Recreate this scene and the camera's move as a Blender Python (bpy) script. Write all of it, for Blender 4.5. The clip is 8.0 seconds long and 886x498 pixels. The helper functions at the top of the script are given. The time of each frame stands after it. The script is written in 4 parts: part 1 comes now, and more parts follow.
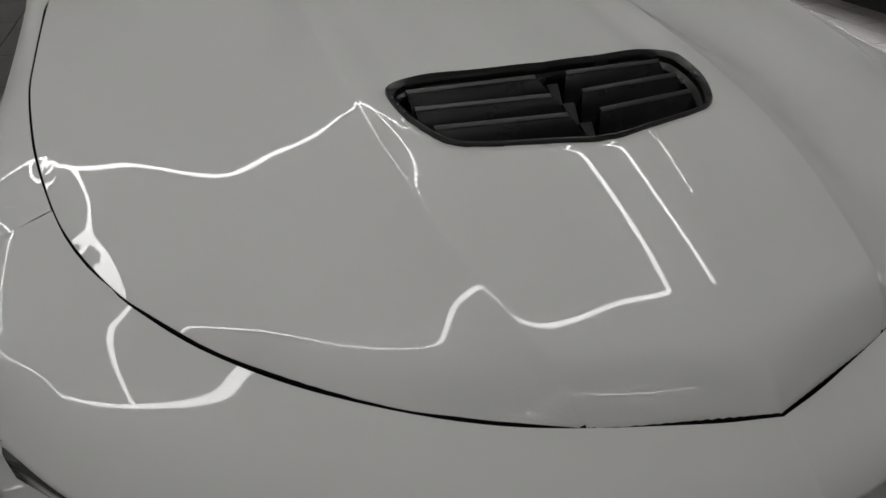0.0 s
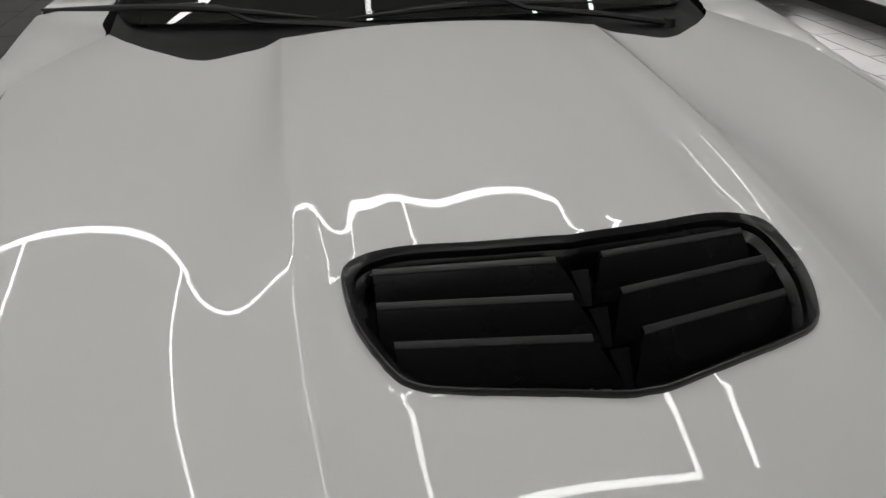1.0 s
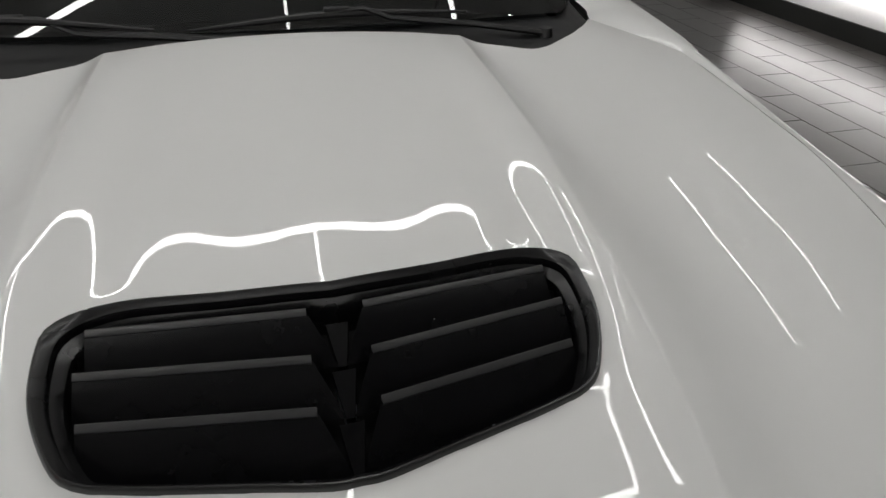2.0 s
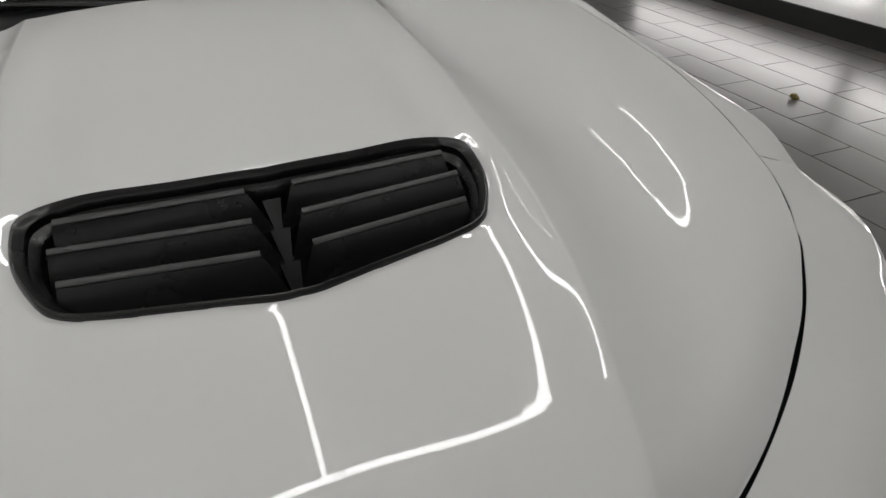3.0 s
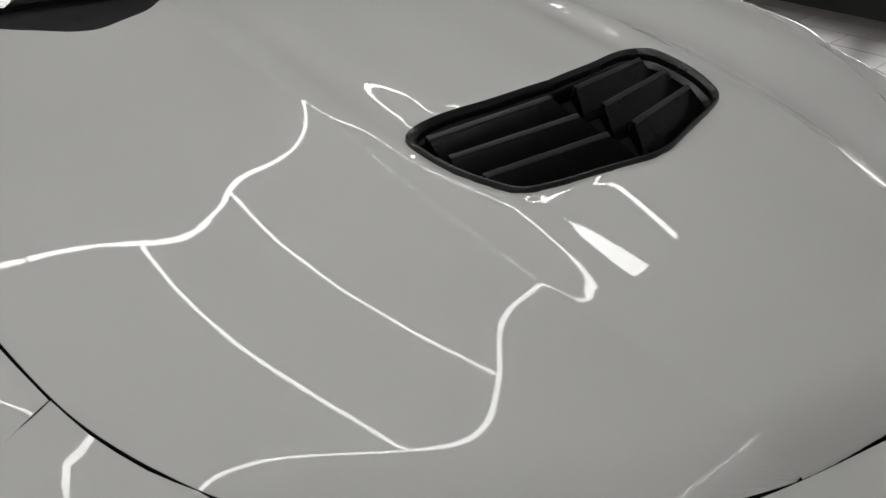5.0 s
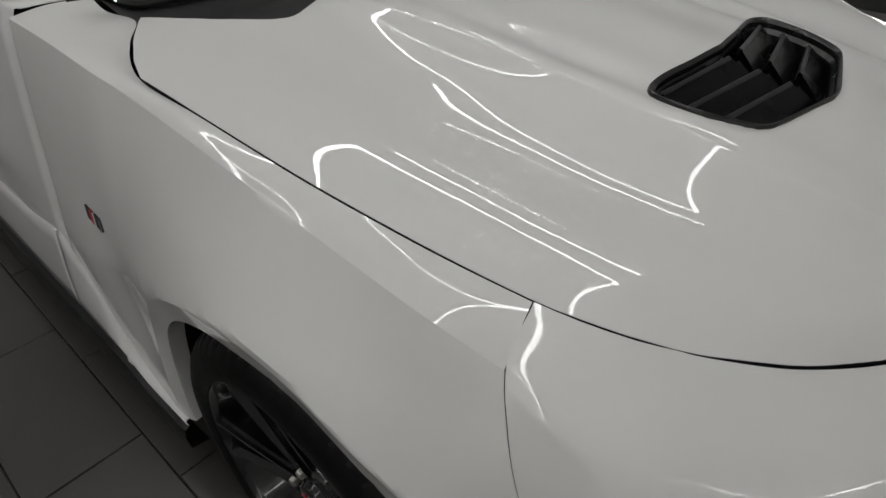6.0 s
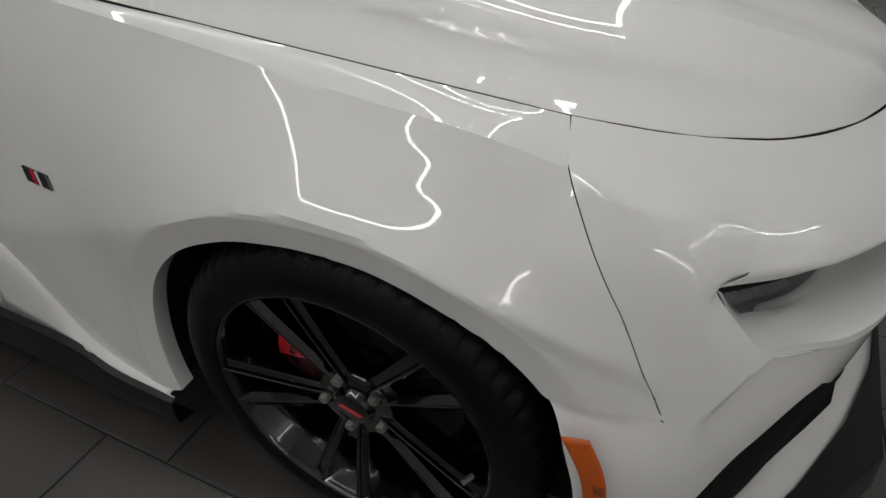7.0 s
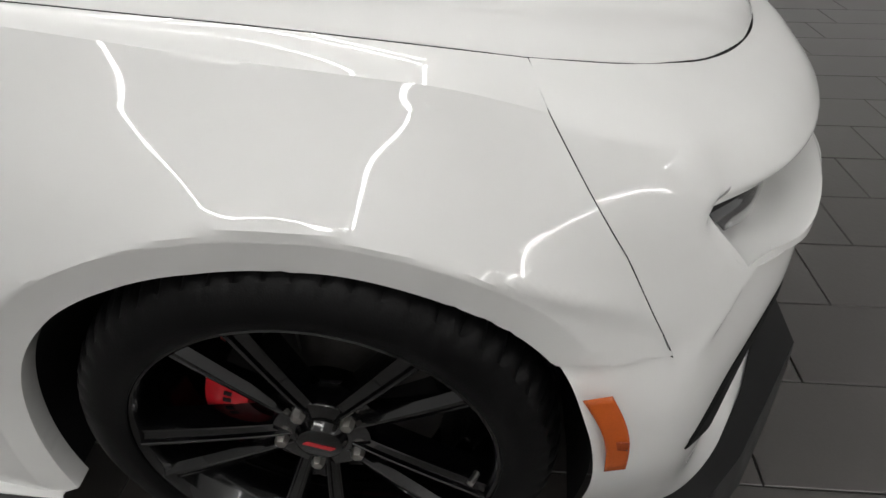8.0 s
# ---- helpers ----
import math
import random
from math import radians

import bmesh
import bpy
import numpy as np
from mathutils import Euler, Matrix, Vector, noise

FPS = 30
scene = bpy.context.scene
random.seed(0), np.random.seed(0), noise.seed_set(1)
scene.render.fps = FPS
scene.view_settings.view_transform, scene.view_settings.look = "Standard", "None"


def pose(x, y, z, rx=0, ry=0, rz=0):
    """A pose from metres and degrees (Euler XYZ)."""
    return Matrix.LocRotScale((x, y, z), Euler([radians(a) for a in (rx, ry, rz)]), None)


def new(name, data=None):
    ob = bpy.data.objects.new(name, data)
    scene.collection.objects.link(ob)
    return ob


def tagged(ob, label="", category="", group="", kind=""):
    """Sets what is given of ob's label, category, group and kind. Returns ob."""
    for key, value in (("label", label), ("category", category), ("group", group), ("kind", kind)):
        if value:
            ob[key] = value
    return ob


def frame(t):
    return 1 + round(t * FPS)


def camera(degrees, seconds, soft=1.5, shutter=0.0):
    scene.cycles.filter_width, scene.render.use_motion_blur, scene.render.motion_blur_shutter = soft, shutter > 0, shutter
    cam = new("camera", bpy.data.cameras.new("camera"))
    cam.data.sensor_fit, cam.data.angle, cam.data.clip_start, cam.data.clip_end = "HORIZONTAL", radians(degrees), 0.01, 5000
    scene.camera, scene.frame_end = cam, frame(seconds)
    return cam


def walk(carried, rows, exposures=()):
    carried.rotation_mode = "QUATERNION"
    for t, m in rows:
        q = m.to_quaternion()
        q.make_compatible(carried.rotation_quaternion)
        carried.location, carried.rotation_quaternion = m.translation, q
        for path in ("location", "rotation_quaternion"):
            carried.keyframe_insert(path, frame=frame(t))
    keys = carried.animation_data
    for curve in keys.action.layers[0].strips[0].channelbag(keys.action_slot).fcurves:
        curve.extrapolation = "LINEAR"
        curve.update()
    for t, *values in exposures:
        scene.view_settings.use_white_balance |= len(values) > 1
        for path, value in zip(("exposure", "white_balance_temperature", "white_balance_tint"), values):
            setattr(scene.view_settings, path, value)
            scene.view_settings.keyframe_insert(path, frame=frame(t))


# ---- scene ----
cam = camera(74.23, 8.0)
walk(cam, [
    (0, pose(-0.4869, -1.0108, 1.2822, 52.436, -0.964, -19.972)),
    (0.5, pose(-0.4060, -0.8131, 1.3148, 53.547, -0.570, -16.285)),
    (1, pose(-0.2713, -0.6973, 1.3326, 53.955, -0.898, -11.857)),
    (1.5, pose(-0.1104, -0.6481, 1.3420, 54.149, -1.178, -12.605)),
    (1.7, pose(-0.0447, -0.6395, 1.3354, 54.618, -1.343, -13.033)),
    (2.8, pose(0.0049, -0.7922, 1.2755, 54.398, -0.102, -20.862)),
    (3, pose(-0.0404, -0.8458, 1.2768, 54.361, -0.134, -22.356)),
    (3.5, pose(-0.2209, -0.9531, 1.2805, 53.758, -0.228, -25.983)),
    (4, pose(-0.3617, -0.9517, 1.2860, 52.690, -0.060, -29.533)),
    (4.5, pose(-0.4982, -0.8640, 1.2382, 52.647, 0.481, -34.640)),
    (5, pose(-0.6671, -0.7443, 1.2809, 52.471, 0.568, -38.922)),
    (5.2, pose(-0.7783, -0.6791, 1.3038, 52.367, -0.868, -41.362)),
    (6.3, pose(-1.2384, -0.4619, 1.3109, 51.581, 0.249, -51.775)),
    (6.5, pose(-1.2754, -0.4390, 1.2795, 51.707, 0.424, -54.752)),
    (7, pose(-1.4141, -0.4025, 1.1770, 52.194, 0.229, -65.518)),
    (7.5, pose(-1.4597, -0.3682, 1.0908, 51.929, 0.409, -75.800)),
    (8, pose(-1.3942, -0.2183, 1.1039, 51.647, 0.153, -85.791)),
], exposures=[(0, -0.49), (0.5, -0.42), (1, -0.12), (1.5, 0.05), (3, 0.01), (3.5, -0.33), (4, -0.38), (5, -0.3), (6.5, 0.02), (7, 0.24), (7.5, 0.66), (8, 0.9)])

# ---------------------------------------------------------------- light
world = bpy.data.worlds.new("room_world")
scene.world = world
world.use_nodes = True
world.node_tree.nodes["Background"].inputs[0].default_value = (0.5, 0.52, 0.55, 1)
world.node_tree.nodes["Background"].inputs[1].default_value = 0.02
scene.view_settings.exposure = 0.0
TUBE_POWER = 14.6


# ---------------------------------------------------------------- materials
def material(name, colour, rough=0.5, metal=0.0, coat=0.0, coat_rough=0.03, vary=0.1, scale=8.0, fine=120.0, bump=0.0, bump_scale=200.0,
             rough_vary=0.1, specular=0.5, per_object=0.0):
    m = bpy.data.materials.new(name)
    m.use_nodes = True
    nt = m.node_tree
    p = nt.nodes["Principled BSDF"]
    p.inputs["Metallic"].default_value = metal
    p.inputs["Coat Weight"].default_value = coat
    p.inputs["Coat Roughness"].default_value = coat_rough
    p.inputs["Specular IOR Level"].default_value = specular
    co = nt.nodes.new("ShaderNodeTexCoord")
    a = nt.nodes.new("ShaderNodeTexNoise")
    a.inputs["Scale"].default_value = scale
    a.inputs["Detail"].default_value = 6
    b = nt.nodes.new("ShaderNodeTexNoise")
    b.inputs["Scale"].default_value = fine
    b.inputs["Detail"].default_value = 3
    for n in (a, b):
        nt.links.new(co.outputs["Object"], n.inputs["Vector"])
    mix = nt.nodes.new("ShaderNodeMath")
    mix.operation = "MULTIPLY_ADD"
    mix.inputs[1].default_value = 0.65
    nt.links.new(a.outputs["Fac"], mix.inputs[0])
    half = nt.nodes.new("ShaderNodeMath")
    half.operation = "MULTIPLY"
    half.inputs[1].default_value = 0.35
    nt.links.new(b.outputs["Fac"], half.inputs[0])
    nt.links.new(half.outputs[0], mix.inputs[2])
    ramp = nt.nodes.new("ShaderNodeMapRange")
    ramp.inputs["From Min"].default_value = 0.25
    ramp.inputs["From Max"].default_value = 0.75
    ramp.inputs["To Min"].default_value = 1 - vary
    ramp.inputs["To Max"].default_value = 1 + vary
    nt.links.new(mix.outputs[0], ramp.inputs["Value"])
    tone = ramp.outputs[0]
    if per_object:
        info = nt.nodes.new("ShaderNodeObjectInfo")
        r2 = nt.nodes.new("ShaderNodeMapRange")
        r2.inputs["To Min"].default_value = 1 - per_object
        r2.inputs["To Max"].default_value = 1 + per_object
        nt.links.new(info.outputs["Random"], r2.inputs["Value"])
        mu = nt.nodes.new("ShaderNodeMath")
        mu.operation = "MULTIPLY"
        nt.links.new(tone, mu.inputs[0])
        nt.links.new(r2.outputs[0], mu.inputs[1])
        tone = mu.outputs[0]
    col = nt.nodes.new("ShaderNodeVectorMath")
    col.operation = "SCALE"
    col.inputs[0].default_value = colour
    nt.links.new(tone, col.inputs["Scale"])
    nt.links.new(col.outputs[0], p.inputs["Base Color"])
    rr = nt.nodes.new("ShaderNodeMapRange")
    rr.inputs["From Min"].default_value = 0.3
    rr.inputs["From Max"].default_value = 0.7
    rr.inputs["To Min"].default_value = rough * (1 - rough_vary)
    rr.inputs["To Max"].default_value = min(1, rough * (1 + rough_vary))
    nt.links.new(a.outputs["Fac"], rr.inputs["Value"])
    nt.links.new(rr.outputs[0], p.inputs["Roughness"])
    if bump:
        bn = nt.nodes.new("ShaderNodeTexNoise")
        bn.inputs["Scale"].default_value = bump_scale
        bn.inputs["Detail"].default_value = 2
        nt.links.new(co.outputs["Object"], bn.inputs["Vector"])
        bp = nt.nodes.new("ShaderNodeBump")
        bp.inputs["Strength"].default_value = 1.0
        bp.inputs["Distance"].default_value = bump
        nt.links.new(bn.outputs["Fac"], bp.inputs["Height"])
        nt.links.new(bp.outputs[0], p.inputs["Normal"])
        if coat:
            nt.links.new(bp.outputs[0], p.inputs["Coat Normal"])
    return m


def glowing(name, colour, strength):
    m = bpy.data.materials.new(name)
    m.use_nodes = True
    p = m.node_tree.nodes["Principled BSDF"]
    p.inputs["Base Color"].default_value = (0.8, 0.8, 0.8, 1)
    p.inputs["Emission Color"].default_value = (*colour, 1)
    p.inputs["Emission Strength"].default_value = strength
    return m


def clear(name, colour, rough=0.0, weight=1.0):
    m = bpy.data.materials.new(name)
    m.use_nodes = True
    p = m.node_tree.nodes["Principled BSDF"]
    p.inputs["Base Color"].default_value = (*colour, 1)
    p.inputs["Roughness"].default_value = rough
    p.inputs["Transmission Weight"].default_value = weight
    p.inputs["IOR"].default_value = 1.5
    return m


PAINT = material("white_paint", (0.76, 0.76, 0.745), 0.42, coat=1.0, coat_rough=0.012, vary=0.012, scale=3.0, fine=40, specular=0.25, bump=0.000012, bump_scale=90)
# Vent plastic: ridge and frame tones lightened for highlights, louvre faces darkened for shade.
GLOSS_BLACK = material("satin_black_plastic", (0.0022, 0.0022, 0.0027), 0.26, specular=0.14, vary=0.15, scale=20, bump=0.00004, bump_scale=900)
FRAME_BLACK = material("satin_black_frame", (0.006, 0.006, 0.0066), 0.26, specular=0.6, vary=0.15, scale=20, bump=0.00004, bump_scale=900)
RIDGE_BLACK = material("lit_black_ridge", (0.014, 0.014, 0.015), 0.32, specular=0.7, vary=0.2, scale=20, bump=0.00004, bump_scale=900)
TRIM_BLACK = material("black_trim", (0.007, 0.007, 0.0075), 0.42, vary=0.2, scale=12, bump=0.00005, bump_scale=700)
LIP_BLACK = material("black_lip_plastic", (0.009, 0.009, 0.0095), 0.4, specular=0.35, vary=0.25, scale=14, fine=200, bump=0.0001, bump_scale=500)
# near-black of real dark parts, also used for shade in body gaps
VOID = material("dark_cavity", (0.006, 0.006, 0.006), 0.8, vary=0.2, specular=0.2)
RUBBER = material("tyre_rubber", (0.0028, 0.0028, 0.003), 0.42, specular=0.16, vary=0.35, scale=25, fine=260, bump=0.0003, bump_scale=400)
RIM = material("gloss_black_alloy", (0.0016, 0.0016, 0.0019), 0.14, specular=0.3, coat=0.8, coat_rough=0.03, vary=0.2, scale=15)
STEEL = material("zinc_steel", (0.45, 0.43, 0.40), 0.34, metal=1.0, vary=0.25, scale=60, fine=300)
DISC = material("cast_disc", (0.09, 0.085, 0.08), 0.5, metal=1.0, vary=0.25, scale=40, fine=300)
RED = material("red_caliper_paint", (0.55, 0.012, 0.02), 0.35, coat=0.5, vary=0.12, scale=30)
RED_TRIM = material("red_enamel", (0.5, 0.02, 0.03), 0.35, vary=0.15, scale=60)
WHITE_TRIM = material("white_enamel", (0.75, 0.75, 0.75), 0.4, vary=0.05)
CHROME = material("dark_chrome", (0.35, 0.35, 0.36), 0.2, metal=1.0, vary=0.1)
GLASS = clear("tinted_glass", (0.30, 0.34, 0.33))
LAMP_GLASS = material("smoked_lamp", (0.035, 0.035, 0.038), 0.12, coat=1.0, vary=0.5, scale=22, fine=70)
AMBER = material("amber_lens", (0.55, 0.10, 0.008), 0.22, coat=0.35, coat_rough=0.08, vary=0.12, scale=30, fine=260, bump=0.0006, bump_scale=260)
AMBER_DARK = material("amber_reflector", (0.33, 0.055, 0.008), 0.25, coat=1.0, vary=0.25, scale=300)
GREEN = material("green_sticker", (0.09, 0.62, 0.05), 0.5, vary=0.05)
TILE = material("grey_floor_tile", (0.052, 0.047, 0.0435), 0.36, specular=0.6, coat=0.9, coat_rough=0.28, vary=0.2, scale=4, fine=140, bump=0.0003, bump_scale=60, rough_vary=0.08, per_object=0.07)
GROUT = material("dark_grout", (0.022, 0.021, 0.02), 0.85, vary=0.3, scale=30)
WALL = material("white_wall_panel", (0.88, 0.88, 0.875), 0.45, vary=0.06, scale=2, fine=40)
CEILING = material("pale_ceiling_paint", (0.74, 0.74, 0.73), 0.8, vary=0.15, scale=2)
SKIRTING = material("dark_skirting", (0.02, 0.021, 0.019), 0.45, vary=0.2)
SIGN = material("grey_sign_letter", (0.04, 0.04, 0.042), 0.5, vary=0.08)
SIGN_RED = material("dark_red_sign_letter", (0.22, 0.04, 0.04), 0.5, vary=0.08)
LEAF = material("dry_leaf", (0.25, 0.19, 0.06), 0.7, vary=0.4, scale=80)
TUBE = glowing("led_tube_light", (1.0, 0.99, 0.975), TUBE_POWER)
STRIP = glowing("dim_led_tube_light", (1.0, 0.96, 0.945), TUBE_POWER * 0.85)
SOCKET = material("tube_end_cap", (0.3, 0.3, 0.3), 0.5)


# ---------------------------------------------------------------- mesh helpers
def mesh_object(name, bm, mat, parent=None, label="", smooth=True, sharp=None):
    me = bpy.data.meshes.new(name)
    bm.to_mesh(me)
    bm.free()
    for m in (mat if isinstance(mat, (list, tuple)) else [mat]):
        me.materials.append(m)
    if smooth:
        me.shade_smooth()
        if sharp:
            me.set_sharp_from_angle(angle=radians(sharp))
    ob = new(name, me)
    if parent:
        ob.parent = parent
    if label:
        tagged(ob, label)
    return ob


def part(name, bm, mat, parent, label="", smooth=True, sharp=35):
    return mesh_object(name, bm, mat, parent, label, smooth, sharp)


def empty(name, parent=None, place=(0, 0, 0)):
    ob = new(name)
    ob.location = place
    if parent:
        ob.parent = parent
    return ob


def spline(points, n):
    """Catmull-Rom through the points, n steps a span."""
    P = np.array(points, float)
    Q = np.vstack([2 * P[0] - P[1], P, 2 * P[-1] - P[-2]])
    out = []
    for i in range(len(P) - 1):
        a, b, c, d = Q[i:i + 4]
        for t in np.linspace(0, 1, n, endpoint=False):
            out.append(0.5 * (2 * b + (c - a) * t + (2 * a - 5 * b + 4 * c - d) * t * t + (3 * b - a - 3 * c + d) * t ** 3))
    out.append(P[-1])
    return np.array(out)


def even(points, n):
    """n points evenly spaced along a polyline."""
    P = np.array(points, float)
    s = np.r_[0, np.cumsum(np.linalg.norm(np.diff(P, axis=0), axis=1))]
    u = np.linspace(0, s[-1], n)
    return np.stack([np.interp(u, s, P[:, k]) for k in range(P.shape[1])], 1)


def net(rows, nu, nv):
    """A smooth grid through a net of control points: rows of equally many points."""
    R = np.array([spline(r, nu) for r in rows])
    return np.stack([spline(R[:, j], nv) for j in range(R.shape[1])], 1)


def add_grid(bm, G, side=1, weld=False):
    m, n = G.shape[:2]
    vs = [[bm.verts.new((side * float(p[0]), float(p[1]), float(p[2]))) for p in row] for row in G]
    for i in range(m - 1):
        for j in range(n - 1):
            q = (vs[i][j], vs[i][j + 1], vs[i + 1][j + 1], vs[i + 1][j])
            bm.faces.new(q if side > 0 else q[::-1])
    return vs


def panel(name, grids, mat, parent, label="", side=1, thick=0.003, weld=0.0008, sharp=None, shaded_edge=False):
    """A sheet of one or more grids, welded where they meet, with a turned-in edge."""
    bm = bmesh.new()
    for G in grids:
        add_grid(bm, np.array(G), side)
    bmesh.ops.remove_doubles(bm, verts=bm.verts, dist=weld)
    bmesh.ops.dissolve_degenerate(bm, dist=1e-5, edges=bm.edges)
    bmesh.ops.recalc_face_normals(bm, faces=bm.faces)
    up = sum((f.normal.z + 0.7 * side * f.normal.x - 0.4 * f.normal.y) * f.calc_area() for f in bm.faces)
    if up < 0:
        bmesh.ops.reverse_faces(bm, faces=bm.faces)
    bm.normal_update()
    edge = [e for e in bm.edges if e.is_boundary]
    if thick:
        for depth in (0.0012, thick):
            got = bmesh.ops.extrude_edge_only(bm, edges=edge)["geom"]
            moved = [v for v in got if isinstance(v, bmesh.types.BMVert)]
            edge = [e for e in got if isinstance(e, bmesh.types.BMEdge) and e.is_boundary]
            bm.normal_update()
            shift = {}
            for v in moved:
                linked = [e.other_vert(v) for e in v.link_edges if e.other_vert(v) not in moved]
                nn = Vector((0, 0, 0))
                for o in linked:
                    nn += o.normal
                shift[v] = -(nn.normalized() if nn.length > 0 else Vector((0, 0, 1))) * depth
            for v, d in shift.items():
                v.co += d
            # inner edge faces blackened to give the panel gaps their shade
            if shaded_edge and depth == thick:
                for f in got:
                    if isinstance(f, bmesh.types.BMFace):
                        f.material_index = 1
    return part(name, bm, [mat, VOID] if shaded_edge else mat, parent, label, sharp=sharp)


def box(name, c, s, mat, parent=None, label="", bevel=0.0, turn=None):
    bm = bmesh.new()
    bmesh.ops.create_cube(bm, size=1)
    bmesh.ops.scale(bm, vec=s, verts=bm.verts)
    if bevel:
        bmesh.ops.bevel(bm, geom=bm.edges, offset=bevel, segments=2, affect="EDGES", profile=0.5)
    if turn is not None:
        bmesh.ops.transform(bm, matrix=turn, verts=bm.verts)
    bmesh.ops.translate(bm, vec=c, verts=bm.verts)
    return part(name, bm, mat, parent, label)


def prism(bm, poly, lift):
    """Solid over a polygon of 3D points, thickened by the vector lift."""
    a = [bm.verts.new(p) for p in poly]
    b = [bm.verts.new(Vector(p) + Vector(lift)) for p in poly]
    bm.faces.new(a)
    bm.faces.new(b[::-1])
    n = len(a)
    for i in range(n):
        bm.faces.new((a[i], b[i], b[(i + 1) % n], a[(i + 1) % n]))


def tube_sweep(bm, points, radius, seg=8, flat=1.0):
    P = [Vector(p) for p in points]
    rings = []
    for i, p in enumerate(P):
        d = (P[min(i + 1, len(P) - 1)] - P[max(i - 1, 0)]).normalized()
        s = d.cross(Vector((0, 0, 1)))
        s = s.normalized() if s.length > 1e-4 else Vector((1, 0, 0))
        u = s.cross(d)
        r = radius[i] if isinstance(radius, (list, tuple)) else radius
        rings.append([bm.verts.new(p + (s * math.cos(a) + u * math.sin(a) * flat) * r) for a in (2 * math.pi * k / seg for k in range(seg))])
    for a, b in zip(rings[:-1], rings[1:]):
        for k in range(seg):
            bm.faces.new((a[k], a[(k + 1) % seg], b[(k + 1) % seg], b[k]))
    bm.faces.new(rings[0][::-1])
    bm.faces.new(rings[-1])


def lathe(bm, profile, seg, shape=None):
    """Spins (depth, radius) pairs round the x axis. shape(i, k, d, r): moved depth and radius."""
    rings = []
    for i, (d, r) in enumerate(profile):
        ring = []
        for k in range(seg):
            a = 2 * math.pi * k / seg
            dd, rr = shape(i, k, d, r) if shape else (d, r)
            ring.append(bm.verts.new((dd, rr * math.cos(a), rr * math.sin(a))))
        rings.append(ring)
    for a, b in zip(rings[:-1], rings[1:]):
        for k in range(seg):
            bm.faces.new((a[k], a[(k + 1) % seg], b[(k + 1) % seg], b[k]))
    return rings


# ---------------------------------------------------------------- the room
# West wall is unseen, set near and white to bounce light onto the flank.
X0, X1, Y0, Y1, ZC = -3.75, 4.45, -5.0, 6.4, 4.9
ROOM = {"wall_east": ((X1 + 0.1, (Y0 + Y1) / 2, ZC / 2), (0.2, Y1 - Y0 + 0.4, ZC), WALL, "white panelled wall with grey lettering"),
        "wall_west": ((X0 - 0.1, (Y0 + Y1) / 2, ZC / 2), (0.2, Y1 - Y0 + 0.4, ZC), WALL, "unseen plain white painted wall"),
        "wall_north": (((X0 + X1) / 2, Y1 + 0.1, ZC / 2), (X1 - X0, 0.2, ZC), WALL, "unseen plain white painted wall"),
        "wall_south": (((X0 + X1) / 2, Y0 - 0.1, ZC / 2), (X1 - X0, 0.2, ZC), WALL, "unseen plain white painted wall")}
for name, (c, s, mat, label) in ROOM.items():
    tagged(box(name, c, s, mat), label, "wall", kind="structure")
tagged(box("ceiling", ((X0 + X1) / 2, (Y0 + Y1) / 2, ZC + 0.1), (X1 - X0 + 0.4, Y1 - Y0 + 0.4, 0.2), CEILING), "pale painted high flat workshop ceiling", "ceiling", kind="structure")
tagged(box("baseboard", (X1 - 0.012, (Y0 + Y1) / 2, 0.075), (0.02, Y1 - Y0 - 0.02, 0.15), SKIRTING), "dark skirting along the white wall", "baseboard", kind="structure")
floor = tagged(box("floor", ((X0 + X1) / 2, (Y0 + Y1) / 2, -0.056), (X1 - X0 + 0.4, Y1 - Y0 + 0.4, 0.1), GROUT), "grey rectangular tiles in running bond", "floor", kind="structure")

# ceiling tubes: straight runs of LED tubes with dark joints
ZL = 2.9
GRID_X = [-3.18, -1.75, -0.03, 1.19]
GRID_Y = (-0.406, 1.932)
# The run at y -4.55 is an added one, to brighten the car's front.
RUNS = [((x, GRID_Y[0], ZL), (x, GRID_Y[1], ZL)) for x in GRID_X + [1.70]] + [((GRID_X[0], y, ZL), (GRID_X[-1], y, ZL)) for y in GRID_Y] + [((-3.5, -4.55, ZL), (1.2, -4.55, ZL))]


def led_run(a, b, radius=0.019, piece=1.18):
    a, b = Vector(a), Vector(b)
    n = max(1, round((b - a).length / piece))
    thing = tagged(empty("ceiling_light", place=(a + b) / 2), "white LED tube run hung below pale ceiling", "ceiling light", group="ceiling tubes")
    d = (b - a).normalized()
    for i in range(n):
        p, q = a + (b - a) * (i / n) + d * 0.008, a + (b - a) * ((i + 1) / n) - d * 0.008
        bm = bmesh.new()
        tube_sweep(bm, [p - thing.location, q - thing.location], radius, 10)
        part("tube", bm, TUBE, thing, "glowing white tube")
    bm = bmesh.new()
    tube_sweep(bm, [a - thing.location + Vector((0, 0, 0.021)), b - thing.location + Vector((0, 0, 0.021))], 0.012, 6)
    part("rail", bm, SOCKET, thing)
    for q in (a, b):
        bm = bmesh.new()
        h = ZC - q.z
        bmesh.ops.create_cone(bm, segments=8, radius1=0.004, radius2=0.004, depth=h, cap_ends=True)
        bmesh.ops.translate(bm, vec=q - thing.location + Vector((0, 0, h / 2)), verts=bm.verts)
        part("hanger", bm, SOCKET, thing)


for a, b in RUNS:
    led_run(a, b)
led_run((2.25, 0.5, ZL), (2.25, GRID_Y[1], ZL), 0.006)


